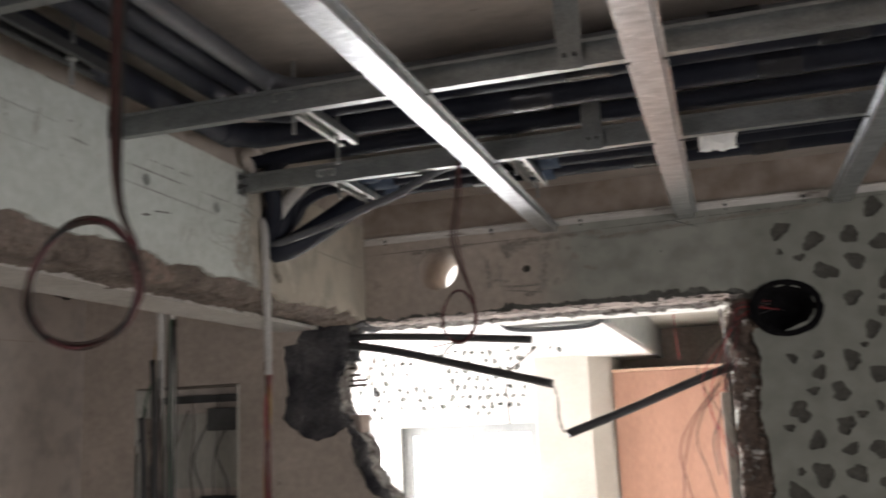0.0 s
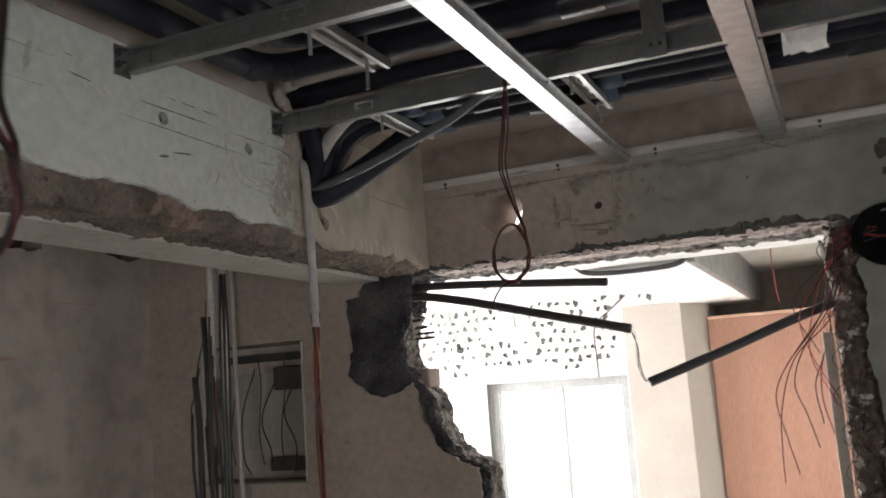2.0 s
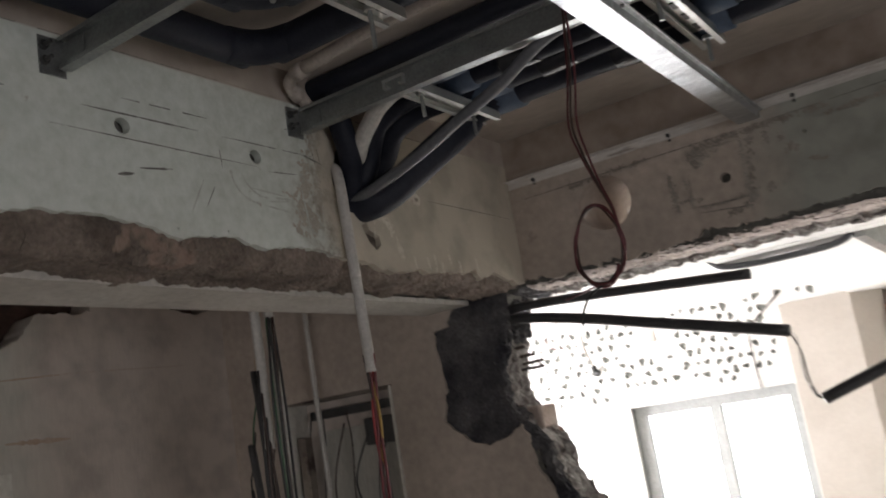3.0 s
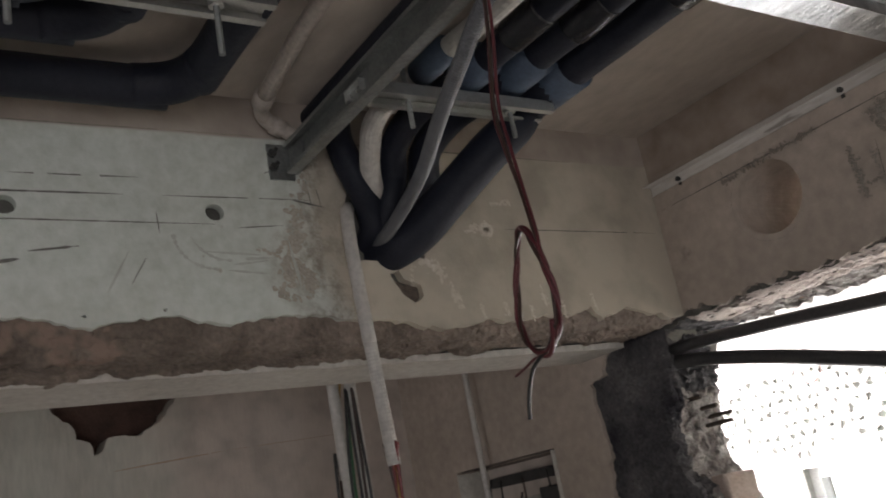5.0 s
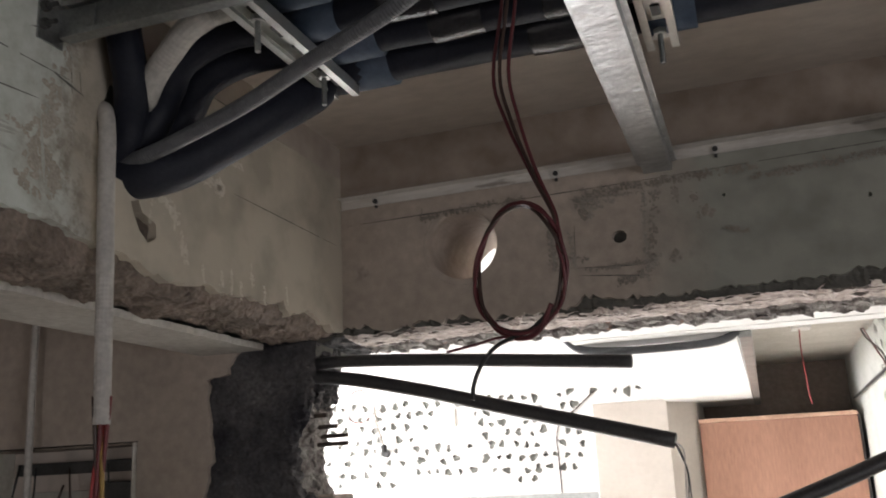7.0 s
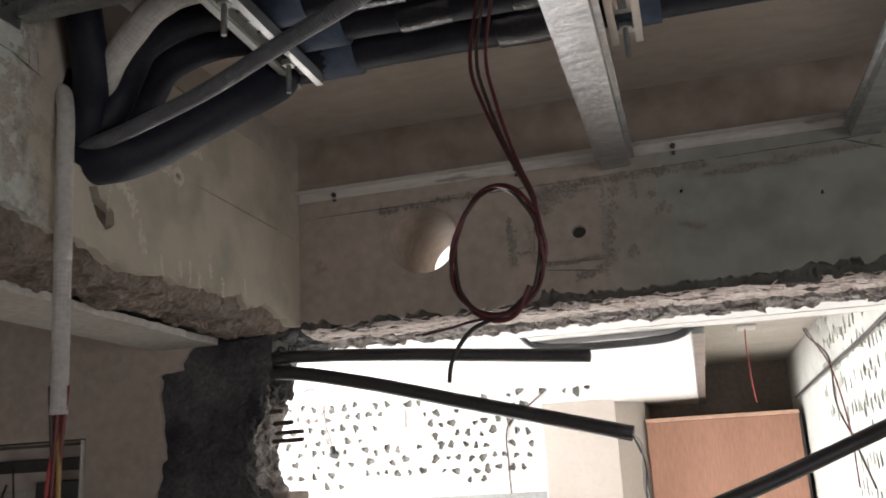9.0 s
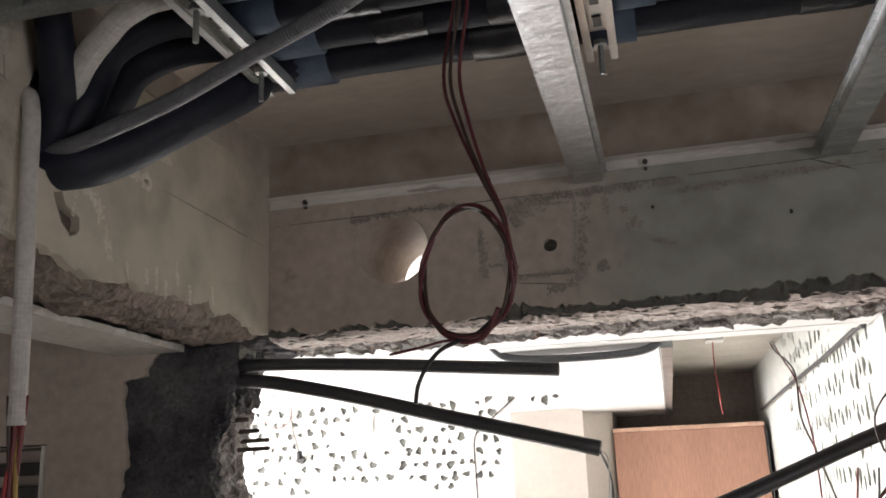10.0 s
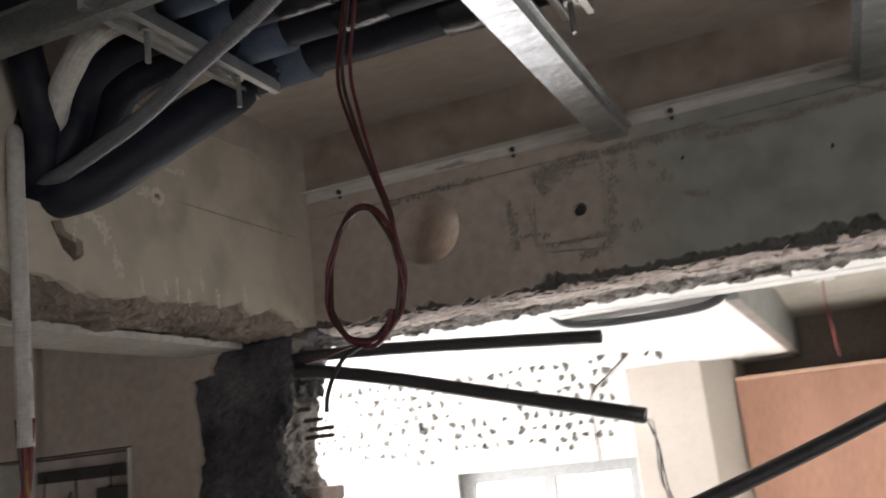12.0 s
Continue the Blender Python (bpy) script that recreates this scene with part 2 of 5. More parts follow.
# Brown instead of white: the shade of the loft recess, put into the colour.
M_VOID = mat("shade_toned_loft", (0.31, 0.255, 0.225), (0.25, 0.205, 0.18), 4, 0.95)
M_SMUDGE = mat("faint_grey_smudge", (0.50, 0.515, 0.475), (0.42, 0.43, 0.39), 40, 0.9)
M_MARK = mat("pencil_and_chalk_line", (0.10, 0.095, 0.09), (0.2, 0.19, 0.17), 60, 0.9)
M_SPLASH = mat("white_putty_splash", (0.66, 0.62, 0.55), (0.56, 0.51, 0.43), 30, 0.9)
M_RUST_SMEAR = mat("brown_damp_smear", (0.36, 0.26, 0.19), (0.42, 0.33, 0.26), 12, 0.9)
M_SMEAR_DARK = mat("grey_brown_putty_smear", (0.245, 0.215, 0.185), (0.31, 0.28, 0.245), 40, 0.9, fine=0.25)
M_SMEAR = mat("grey_putty_smear", (0.30, 0.275, 0.24), (0.35, 0.32, 0.28), 40, 0.9, fine=0.2)
M_DOOR = mat("grey_primed_wood", (0.42, 0.41, 0.37), (0.36, 0.35, 0.31), 5, 0.7, stretch=(3, 3, 0.6))
M_FRAME = mat("dusty_white_frame_paint", (0.58, 0.56, 0.51), (0.48, 0.46, 0.41), 6, 0.7)
M_BOX = mat("rusty_steel_box", (0.30, 0.26, 0.22), (0.16, 0.13, 0.11), 9, 0.7, metal=0.2, spots=(0.07, 0.05, 0.045), spot_scale=10, spot_cut=0.6)
M_ALU = mat("grey_window_paint", (0.44, 0.45, 0.45), (0.38, 0.39, 0.39), 8, 0.6)
# Pale base colour carries the channel's bright reflection; the spots are dust.
M_ZINC_PALE = mat("reflection_pale_dusty_zinc", (0.72, 0.69, 0.65), (0.54, 0.51, 0.475), 5, 0.6, metal=0.15, stretch=(0.5, 3, 3), spots=(0.34, 0.31, 0.28), spot_scale=9, spot_cut=0.6)
M_BRICK = mat("pale_plastered_brick", (0.40, 0.33, 0.29), (0.27, 0.21, 0.18), 18, 0.9, bump=0.7)
M_RED = mat("red_wire_insulation", (0.15, 0.02, 0.024), None, 40, 0.45)
M_BRIGHTRED = mat("bright_red_wire_insulation", (0.38, 0.04, 0.04), None, 40, 0.45)
M_BLACK = mat("black_wire_insulation", (0.018, 0.018, 0.018), None, 40, 0.45)
M_MAROON = mat("dark_red_wire_insulation", (0.115, 0.024, 0.03), None, 40, 0.45)
M_BROWN = mat("brown_wire_insulation", (0.055, 0.031, 0.024), None, 40, 0.45)
M_GREEN = mat("green_wire_insulation", (0.03, 0.12, 0.05), None, 40, 0.45)
M_YELLOW = mat("yellow_wire_insulation", (0.36, 0.22, 0.05), None, 40, 0.45)
M_PINK = mat("pink_wire_insulation", (0.45, 0.24, 0.23), None, 40, 0.5)
M_PALE = mat("pale_grey_wire", (0.45, 0.43, 0.41), None, 40, 0.5)
M_REBAR = mat("rusty_dark_rebar", (0.05, 0.042, 0.038), (0.08, 0.055, 0.04), 40, 0.8, bump=0.6)


# ---------------------------------------------------------------- mesh helpers
def part(name, bm, material, parent=None, label="", smooth=False):
    """Links a bmesh as one mesh object under a thing or a part."""
    me = bpy.data.meshes.new(name)
    bmesh.ops.recalc_face_normals(bm, faces=bm.faces[:])
    if smooth:
        for f in bm.faces:
            f.smooth = True
    bm.to_mesh(me)
    bm.free()
    me.materials.append(material)
    ob = new(name, me)
    ob.parent = parent
    if label:
        tagged(ob, label)
    return ob


def empty(name, at, label, category, group="", kind=""):
    ob = new(name)
    ob.location = at
    tagged(ob, label, category, group, kind)
    return ob


def adopt(thing, *obs):
    """Makes meshes built in world coordinates parts of a thing that has its own place."""
    for o in obs:
        o.parent = thing
        o.matrix_parent_inverse = Matrix.Translation(thing.location).inverted()
    return thing


def fix_on(piece, *obs):
    """Makes meshes sub-parts of a part."""
    for o in obs:
        o.parent = piece
    return piece


def box(x0, x1, y0, y1, z0, z1, bevel=0.0, bm=None):
    own = bm or bmesh.new()
    r = bmesh.ops.create_cube(own, size=1.0)
    vs = r["verts"]
    for v in vs:
        v.co = Vector(((x0 + x1) / 2 + v.co.x * (x1 - x0), (y0 + y1) / 2 + v.co.y * (y1 - y0), (z0 + z1) / 2 + v.co.z * (z1 - z0)))
    if bevel:
        es = list({e for v in vs for e in v.link_edges})
        bmesh.ops.bevel(own, geom=es, offset=bevel, segments=2, profile=0.5, affect="EDGES")
    return own


def curve_points(pts, n=10):
    """A smooth line through the points."""
    p = [Vector(q) for q in pts]
    if len(p) < 3:
        return [p[0].lerp(p[-1], i / n) for i in range(n + 1)]
    out = []
    ext = [p[0] * 2 - p[1]] + p + [p[-1] * 2 - p[-2]]
    for i in range(1, len(ext) - 2):
        a, b, c, d = ext[i - 1:i + 3]
        for k in range(n):
            t = k / n
            out.append(0.5 * ((2 * b) + (c - a) * t + (2 * a - 5 * b + 4 * c - d) * t * t + (3 * b - a - 3 * c + d) * t ** 3))
    out.append(p[-1])
    return out


def tube(pts, r, segs=10, n=10, rib=0.0, pitch=0.005, smooth_path=True, bm=None, wobble=0.0):
    """A round tube along a line; rib gives it the rings of corrugated hose."""
    path = curve_points(pts, n) if smooth_path else [Vector(q) for q in pts]
    if rib:
        fine, acc = [path[0]], 0.0
        for a, b in zip(path, path[1:]):
            k = max(1, int((b - a).length / (pitch / 2)))
            fine += [a.lerp(b, i / k) for i in range(1, k + 1)]
        path = fine
    own = bm or bmesh.new()
    rings = []
    tan0 = (path[1] - path[0]).normalized()
    side = tan0.orthogonal().normalized()
    for i, p in enumerate(path):
        tan = (path[min(i + 1, len(path) - 1)] - path[max(i - 1, 0)]).normalized()
        side = (side - tan * side.dot(tan)).normalized()
        up = tan.cross(side)
        rr = r * (1 + rib * (1 if i % 2 else -1)) if rib else r
        if wobble:
            rr *= 1 + wobble * noise.noise(p * 14)
        rings.append([own.verts.new(p + (side * math.cos(a) + up * math.sin(a)) * rr) for a in (2 * math.pi * k / segs for k in range(segs))])
    for a, b in zip(rings, rings[1:]):
        for k in range(segs):
            own.faces.new((a[k], a[(k + 1) % segs], b[(k + 1) % segs], b[k]))
    own.faces.new(rings[0][::-1])
    own.faces.new(rings[-1])
    return own


def folded(profile, thick, p0, p1, across, up, bm=None):
    """Sheet metal folded to a profile (across, up) and drawn out from p0 to p1."""
    own = bm or bmesh.new()
    p0, p1, across, up = Vector(p0), Vector(p1), Vector(across), Vector(up)
    n = len(profile)
    nor = []
    for i in range(n):
        a, b = Vector(profile[max(i - 1, 0)]), Vector(profile[min(i + 1, n - 1)])
        d = (b - a).normalized()
        nor.append(Vector((-d.y, d.x)))
    loop = [Vector(q) for q in profile] + [Vector(profile[i]) + nor[i] * thick for i in range(n - 1, -1, -1)]
    ends = [[own.verts.new(p + across * q.x + up * q.y) for q in loop] for p in (p0, p1)]
    m = len(loop)
    for k in range(m):
        own.faces.new((ends[0][k], ends[0][(k + 1) % m], ends[1][(k + 1) % m], ends[1][k]))
    for e in ends:
        for i in range(n - 1):
            own.faces.new((e[i], e[i + 1], e[m - 2 - i], e[m - 1 - i]))
    return own


def ragged(p, q, step=0.012, amp=0.006, seed=0.0):
    """Points of a broken edge from p to q, without q."""
    p, q = Vector(p), Vector(q)
    d = q - p
    n = max(1, int(d.length / step))
    side = Vector((-d.y, d.x)).normalized()
    out = []
    for i in range(n):
        c = p + d * (i / n)
        w = noise.noise(Vector((c.x * 26 + seed, c.y * 26, 3.1))) + 0.7 * noise.noise(Vector((c.x * 70 + seed, c.y * 70, 8.7))) + 0.35 * noise.noise(Vector((c.x * 160, c.y * 160 + seed, 1.3)))
        out.append(tuple(c + side * (amp * w if i else 0)))
    return out


def ragged_line(points, **kw):
    out = []
    for a, b in zip(points, points[1:]):
        out += ragged(a, b, **kw)
    return out + [tuple(points[-1])]


def ring(cx, cy, rx, ry=None, n=28):
    ry = ry or rx
    return [(cx + rx * math.cos(2 * math.pi * k / n), cy + ry * math.sin(2 * math.pi * k / n)) for k in range(n)]


def blob(cx, cy, r, rng, n=24, tall=1.0):
    """The uneven outline of one chisel mark."""
    p2, p3, p5, turn = (rng.random() * 6.28 for _ in range(4))
    long = rng.uniform(0.8, 1.0)
    out = []
    for i in range(n):
        a = 6.283 * i / n
        k = r * (0.84 + 0.14 * math.sin(2 * a + p2) + 0.13 * math.sin(3 * a + p3) + 0.07 * math.sin(5 * a + p5) + 0.035 * math.sin(8 * a + p2 * 3) + rng.uniform(-0.07, 0.07))
        u, v = k * math.cos(a), k * math.sin(a) * long
        out.append((cx + u * math.cos(turn) - v * math.sin(turn), cy + (u * math.sin(turn) + v * math.cos(turn)) * tall))
    return out


def chisel_marks(x0, x1, y0, y1, pitch, r, rng, skip=None, tall=1.0, loose=0.32):
    out = []
    ny = int((y1 - y0) / pitch)
    nx = int((x1 - x0) / pitch)
    for j in range(ny):
        for i in range(nx):
            cx = x0 + pitch * (i + 0.5 + (0.5 if j % 2 else 0) + rng.uniform(-loose, loose))
            cy = y0 + pitch * (j + 0.5 + rng.uniform(-loose, loose))
            rr = r * rng.uniform(0.6, 1.12)
            if cx + rr * 1.5 > x1 or cx - rr * 1.5 < x0 or cy + rr * 1.6 * tall > y1 or cy - rr * 1.6 * tall < y0:
                continue
            if rng.random() < 0.07 or (skip and skip(cx, cy, rr * 1.6)):
                continue
            out.append(blob(cx, cy, rr, rng, tall=tall))
    return out


def apart(loops, keep=()):
    """Leaves out marks that would run into one another."""
    out = []
    done = [(np.mean(k, axis=0), max(np.linalg.norm(np.array(k) - np.mean(k, axis=0), axis=1))) for k in keep]
    for k in loops:
        c = np.mean(k, axis=0)
        r = max(np.linalg.norm(np.array(k) - c, axis=1))
        if all(np.linalg.norm(c - d) > (r + q) * 1.0 + 0.002 for d, q in done):
            out.append(k)
            done.append((c, r))
    return out


def sheet(outer, holes, place, depth):
    """A flat layer with an outline and openings, given in two coordinates; place puts them into the room, depth is its thickness as a vector."""
    own = bmesh.new()
    edges = []
    for loop in [outer] + list(holes):
        vs = [own.verts.new(place(*q)) for q in loop]
        edges += [own.edges.new((a, b)) for a, b in zip(vs, vs[1:] + vs[:1])]
    bmesh.ops.triangle_fill(own, use_beauty=True, use_dissolve=False, edges=edges)
    r = bmesh.ops.extrude_face_region(own, geom=own.faces[:])
    bmesh.ops.translate(own, vec=Vector(depth), verts=[g for g in r["geom"] if isinstance(g, bmesh.types.BMVert)])
    return own


def rough_loft(stations, amp, freq=22.0, seed=0.0):
    """A broken surface lofted through rows of points, roughened in depth."""
    own = bmesh.new()
    rows = []
    for row in stations:
        r = []
        for p in row:
            p = Vector(p)
            w = Vector((noise.noise(p * freq + Vector((seed, 0, 0))), noise.noise(p * freq + Vector((0, seed, 5))), noise.noise(p * freq + Vector((7, 0, seed)))))
            w += 0.6 * Vector((noise.noise(p * freq * 2.7 + Vector((seed, 3, 0))), noise.noise(p * freq * 2.7 + Vector((0, seed, 9))), noise.noise(p * freq * 2.7 + Vector((2, 0, seed)))))
            r.append(own.verts.new(p + w * amp))
        rows.append(r)
    for a, b in zip(rows, rows[1:]):
        for i in range(len(a) - 1):
            own.faces.new((a[i], a[i + 1], b[i + 1], b[i]))
    return own


def rubble(stations, amp, cell=30.0, seed=0.0, fine=0.35):
    """A broken surface of lumps: each lump is pushed its own way, with finer grit over it."""
    own = bmesh.new()
    rows = []
    sh = Vector((seed * 1.7, seed * 0.9, seed * 2.3))
    for row in stations:
        r = []
        for p in row:
            p = Vector(p)
            warp = p + 0.012 * noise.noise_vector(p * 26 + sh)
            near = noise.voronoi(warp * cell + sh)
            k = Vector(near[1][0])
            push = noise.cell_vector(k * 3.7 + sh) - Vector((0.5, 0.5, 0.5))
            crack = max(0.0, 0.22 - (near[0][1] - near[0][0])) * 1.6
            grit = noise.noise_vector(p * cell * 2.1 + sh) * fine + noise.noise_vector(p * cell * 5.3 + sh) * fine * 0.6
            r.append(own.verts.new(p + (push * 1.5 + grit) * amp * (1 - crack)))
        rows.append(r)
    for a, b in zip(rows, rows[1:]):
        for i in range(len(a) - 1):
            own.faces.new((a[i], a[i + 1], b[i + 1], b[i]))
    return own


def subdivide(pts, counts):
    out = []
    for a, b, n in zip(pts, pts[1:], counts):
        a, b = Vector(a), Vector(b)
        out += [a.lerp(b, i / n) for i in range(n)]
    return out + [Vector(pts[-1])]


def along(table, v):
    """Straight-line reading of a table of pairs."""
    for (a, p), (b, q) in zip(table, table[1:]):
        if a <= v <= b:
            return p + (q - p) * (v - a) / (b - a)
    return table[0][1] if v < table[0][0] else table[-1][1]


# ---------------------------------------------------------------- the large structure
SLAB, SOFFIT, YF, XL = 2.625, 2.25, 2.6625, -1.065
XROOM, YBACK, XLEFT = 2.4, -2.6, -2.13
FAR_Y, FAR_X, XR = 4.875, -3.6, 0.025


def structure(name, bm, material, label, category, smooth=False):
    return tagged(part(name, bm, material, None, label, smooth), category=category, kind="structure")


structure("ground", box(-60, 60, -60, 60, -0.5, -0.3), M_FLOOR, "pale dusty ground outside the windows", "ground")
structure("floor", box(-3.8, 2.6, -2.8, 5.7, -0.15, 0.0), M_FLOOR, "bare dusty concrete floor", "floor")
structure("ceiling", box(-3.8, 2.6, -2.8, 5.7, SLAB, SLAB + 0.16), M_SLAB, "bare brown-grey concrete ceiling slab", "ceiling")
structure("wall_back", sheet([(-2.3, 0), (2.6, 0), (2.6, SLAB), (-2.3, SLAB)], [[(-2.0, 0.85), (-0.6, 0.85), (-0.6, 2.05), (-2.0, 2.05)]], lambda a, c: (a, YBACK, c), (0, -0.15, 0)), M_LROOM, "plain beige plastered wall behind the room", "wall")

# right wall with a window
structure("wall_right", sheet([(YBACK, 0), (YF, 0), (YF, SLAB), (YBACK, SLAB)], [[(-0.6, 0.8), (0.9, 0.8), (0.9, 2.1), (-0.6, 2.1)]], lambda a, b: (XROOM, a, b), (0.2, 0, 0)),
          M_LROOM, "plastered wall with a window opening", "wall")


def window_unit(name, label, p0, across, w, h, material, bars=2):
    """Frame of a window with its mullions; p0 is the lower corner of the opening."""
    th = empty(name, p0, label, "window", kind="structure")
    ax = Vector(across)
    dp = Vector((-ax.y, ax.x, 0))
    def bar(n, a0, a1, z0, z1):
        b = bmesh.new()
        box(0, 1, 0, 1, 0, 1, bm=b)
        for v in b.verts:
            c = v.co.copy()
            v.co = ax * (a0 + c.x * (a1 - a0)) + dp * (0.03 + 0.05 * c.y) + Vector((0, 0, z0 + c.z * (z1 - z0)))
        return part(n, b, material, th)
    bar("sill", 0, w, 0, 0.05), bar("head", 0, w, h - 0.05, h)
    bar("jamb", 0, 0.05, 0.05, h - 0.05), bar("jamb", w - 0.05, w, 0.05, h - 0.05)
    for k in range(1, bars):
        bar("mullion", w * k / bars - 0.025, w * k / bars + 0.025, 0.05, h - 0.05)
    return th


window_unit("window_1", "white-painted timber window frame in the plaster wall", (XROOM + 0.06, -0.6, 0.8), (0, 1, 0), 1.5, 1.3, M_FRAME)

# Added frame, out of view, around the rear fill lamp.
window_unit("added_window", "added unseen white-painted timber window frame in the rear wall", (-2.0, YBACK - 0.11, 0.85), (1, 0, 0), 1.4, 1.2, M_FRAME)
backdrop = bpy.data.materials.new("white_hazy_daylight")
backdrop.use_nodes = True
backdrop.node_tree.nodes["Principled BSDF"].inputs["Emission Color"].default_value = (1.0, 0.99, 0.97, 1)
backdrop.node_tree.nodes["Principled BSDF"].inputs["Emission Strength"].default_value = 6.0
structure("backdrop", box(-14, 12, 14.0, 14.1, -0.3, 9), backdrop, "white hazy daylight outside the far windows", "backdrop")

# ---- front wall: masonry core, plaster coat, broken opening, cored hole
core_left = [(0.0, -0.92), (1.30, -0.93), (1.61, -0.937), (1.67, -0.935), (1.70, -0.998), (1.74, -1.045), (1.80, -1.078), (1.876, -1.09), (1.918, -1.128), (1.955, -1.15), (2.0, -1.18), (2.05, -1.18), (2.12, -1.162), (2.16, -1.152), (2.25, -1.14)]
hole_c, hole_r = (-0.822, 2.4015), 0.066
niche = (-1.915, -1.518, 1.65, 2.088)
niche_loop = [(niche[0], niche[2]), (niche[1], niche[2]), (niche[1], niche[3]), (niche[0], niche[3])]
core_outer = [(-2.30, 0), (-2.30, SLAB), (XROOM + 0.2, SLAB), (XROOM + 0.2, 0), (0.065, 0), (0.06, 2.268), (-1.13, 2.268)]
core_outer += [(x - 0.03, z) for z, x in reversed(core_left[1:-1])] + [(-0.95, 0)]
wall_front = structure("wall_front", sheet(core_outer, [ring(*hole_c, hole_r, n=48), niche_loop, ring(0.182, 2.204, 0.086, 0.072, 24)], lambda a, b: (a, YF + 0.018, b), (0, 0.16, 0)),
                       M_CORE, "masonry wall with a broken-out opening and a cored hole", "wall")

rng = random.Random(4)
lintel_edge = ragged_line([(0.095, 2.262), (-0.02, 2.275), (-0.10, 2.283), (-0.22, 2.272), (-0.36, 2.27), (-0.44, 2.272), (-0.52, 2.268), (-0.60, 2.277), (-0.68, 2.262), (-0.80, 2.262), (-0.86, 2.270), (-0.93, 2.258), (-1.0, 2.262), (-1.07, 2.268)], step=0.006, amp=0.013, seed=2.0)
patch_edge = ragged_line([(-1.10, 2.262), (-1.276, 2.258), (-1.298, 2.236), (-1.314, 2.204), (-1.361, 2.195), (-1.352, 2.12), (-1.345, 2.05), (-1.366, 1.965), (-1.30, 1.912), (-1.245, 1.890), (-1.18, 1.908), (-1.145, 1.93), (-1.13, 1.90), (-1.125, 1.83), (-1.10, 1.785), (-1.07, 1.735), (-1.015, 1.70), (-0.955, 1.675), (-0.95, 1.60), (-0.945, 1.30), (-0.935, 0.0)], step=0.010, amp=0.006, seed=7.0)
right_edge = ragged_line([(0.075, 0.0), (0.07, 1.35), (0.095, 1.45), (0.085, 1.60), (0.105, 1.75), (0.09, 1.90), (0.10, 2.05), (0.095, 2.15)], step=0.011, amp=0.009, seed=5.0)
cavity = ragged_line([(0.10, 2.155), (0.17, 2.140), (0.235, 2.165), (0.262, 2.205), (0.245, 2.248), (0.19, 2.268), (0.13, 2.262)], step=0.01, amp=0.004, seed=9.0)
plaster_outer = [(XLEFT, 0), (XLEFT, SLAB), (XROOM, SLAB), (XROOM, 0)] + right_edge + cavity + lintel_edge + patch_edge
marks = [blob(x, z, rng.uniform(0.028, 0.037), rng) for x, z in ((0.187, 2.422), (0.272, 2.386), (0.366, 2.392), (0.279, 2.452), (0.431, 2.464), (0.140, 2.331), (0.216, 2.343), (0.294, 2.297), (0.372, 2.321), (0.223, 2.121), (0.300, 2.133), (0.393, 2.133), (0.225, 2.050), (0.334, 2.054), (0.400, 2.013), (0.152, 1.994), (0.227, 1.983), (0.297, 1.970), (0.189, 1.922), (0.338, 1.929), (0.138, 1.888), (0.299, 1.882), (0.315, 1.833), (0.224, 1.842), (0.142, 1.802), (0.373, 1.818), (0.230, 1.755), (0.315, 1.756), (0.163, 1.708))]
marks += chisel_marks(0.10, 1.6, 0.6, 2.48, 0.082, 0.034, rng, skip=lambda x, y, r: x < 0.44 and y > 1.70 or (x < 0.56 and 2.09 < y < 2.24) or y > 2.45 and x < 0.5)
marks += chisel_marks(0.12, 0.56, 1.2, 2.46, 0.05, 0.024, rng, skip=lambda x, y, r: x < 0.34 and 2.08 < y < 2.30)
marks += chisel_marks(0.13, 0.56, 1.2, 2.46, 0.036, 0.017, rng, skip=lambda x, y, r: x < 0.34 and 2.08 < y < 2.30)
marks = [m for m in apart(marks) if all(((x - 0.18) / 0.105) ** 2 + ((z - 2.205) / 0.09) ** 2 > 1 and x > 0.125 for x, z in m)]
small = [ring(-0.5385, 2.379, 0.0125, 0.0115, 14)] + [blob(x, z, r, rng, 9, t) for x, z, r, t in ((-0.36, 2.428, 0.0035, 1.3), (-0.140, 2.396, 0.003, 2))]
core_ring = ring(*hole_c, hole_r, n=48)
plaster_front = part("plaster_coat", sheet(plaster_outer, [core_ring, niche_loop] + small + marks, lambda a, b: (a, YF, b), (0, 0.016, 0)), M_FRONT, wall_front,
                     "grey cement plaster with broken edges and chisel marks")

fill = bmesh.new()
for loop in marks:
    c = np.mean(loop, axis=0)
    lo = [fill.verts.new((c[0] + (x - c[0]) * 1.03, YF + 0.0035, c[1] + (z - c[1]) * 1.03)) for x, z in loop]
    mid = [fill.verts.new((c[0] + (x - c[0]) * 0.6, YF + 0.005 + 0.0015 * noise.noise(Vector((x * 60, z * 60, 2))), c[1] + (z - c[1]) * 0.6)) for x, z in loop]
    top = fill.verts.new((c[0], YF + 0.0055, c[1]))
    n = len(lo)
    for k in range(n):
        fill.faces.new((lo[k], lo[(k + 1) % n], mid[(k + 1) % n], mid[k]))
        fill.faces.new((mid[k], mid[(k + 1) % n], top))
part("chisel_marks", fill, M_MARKS, wall_front, "shallow dark chisel marks")

HOLE_END = 2.962
# lining of the cored hole
b = bmesh.new()
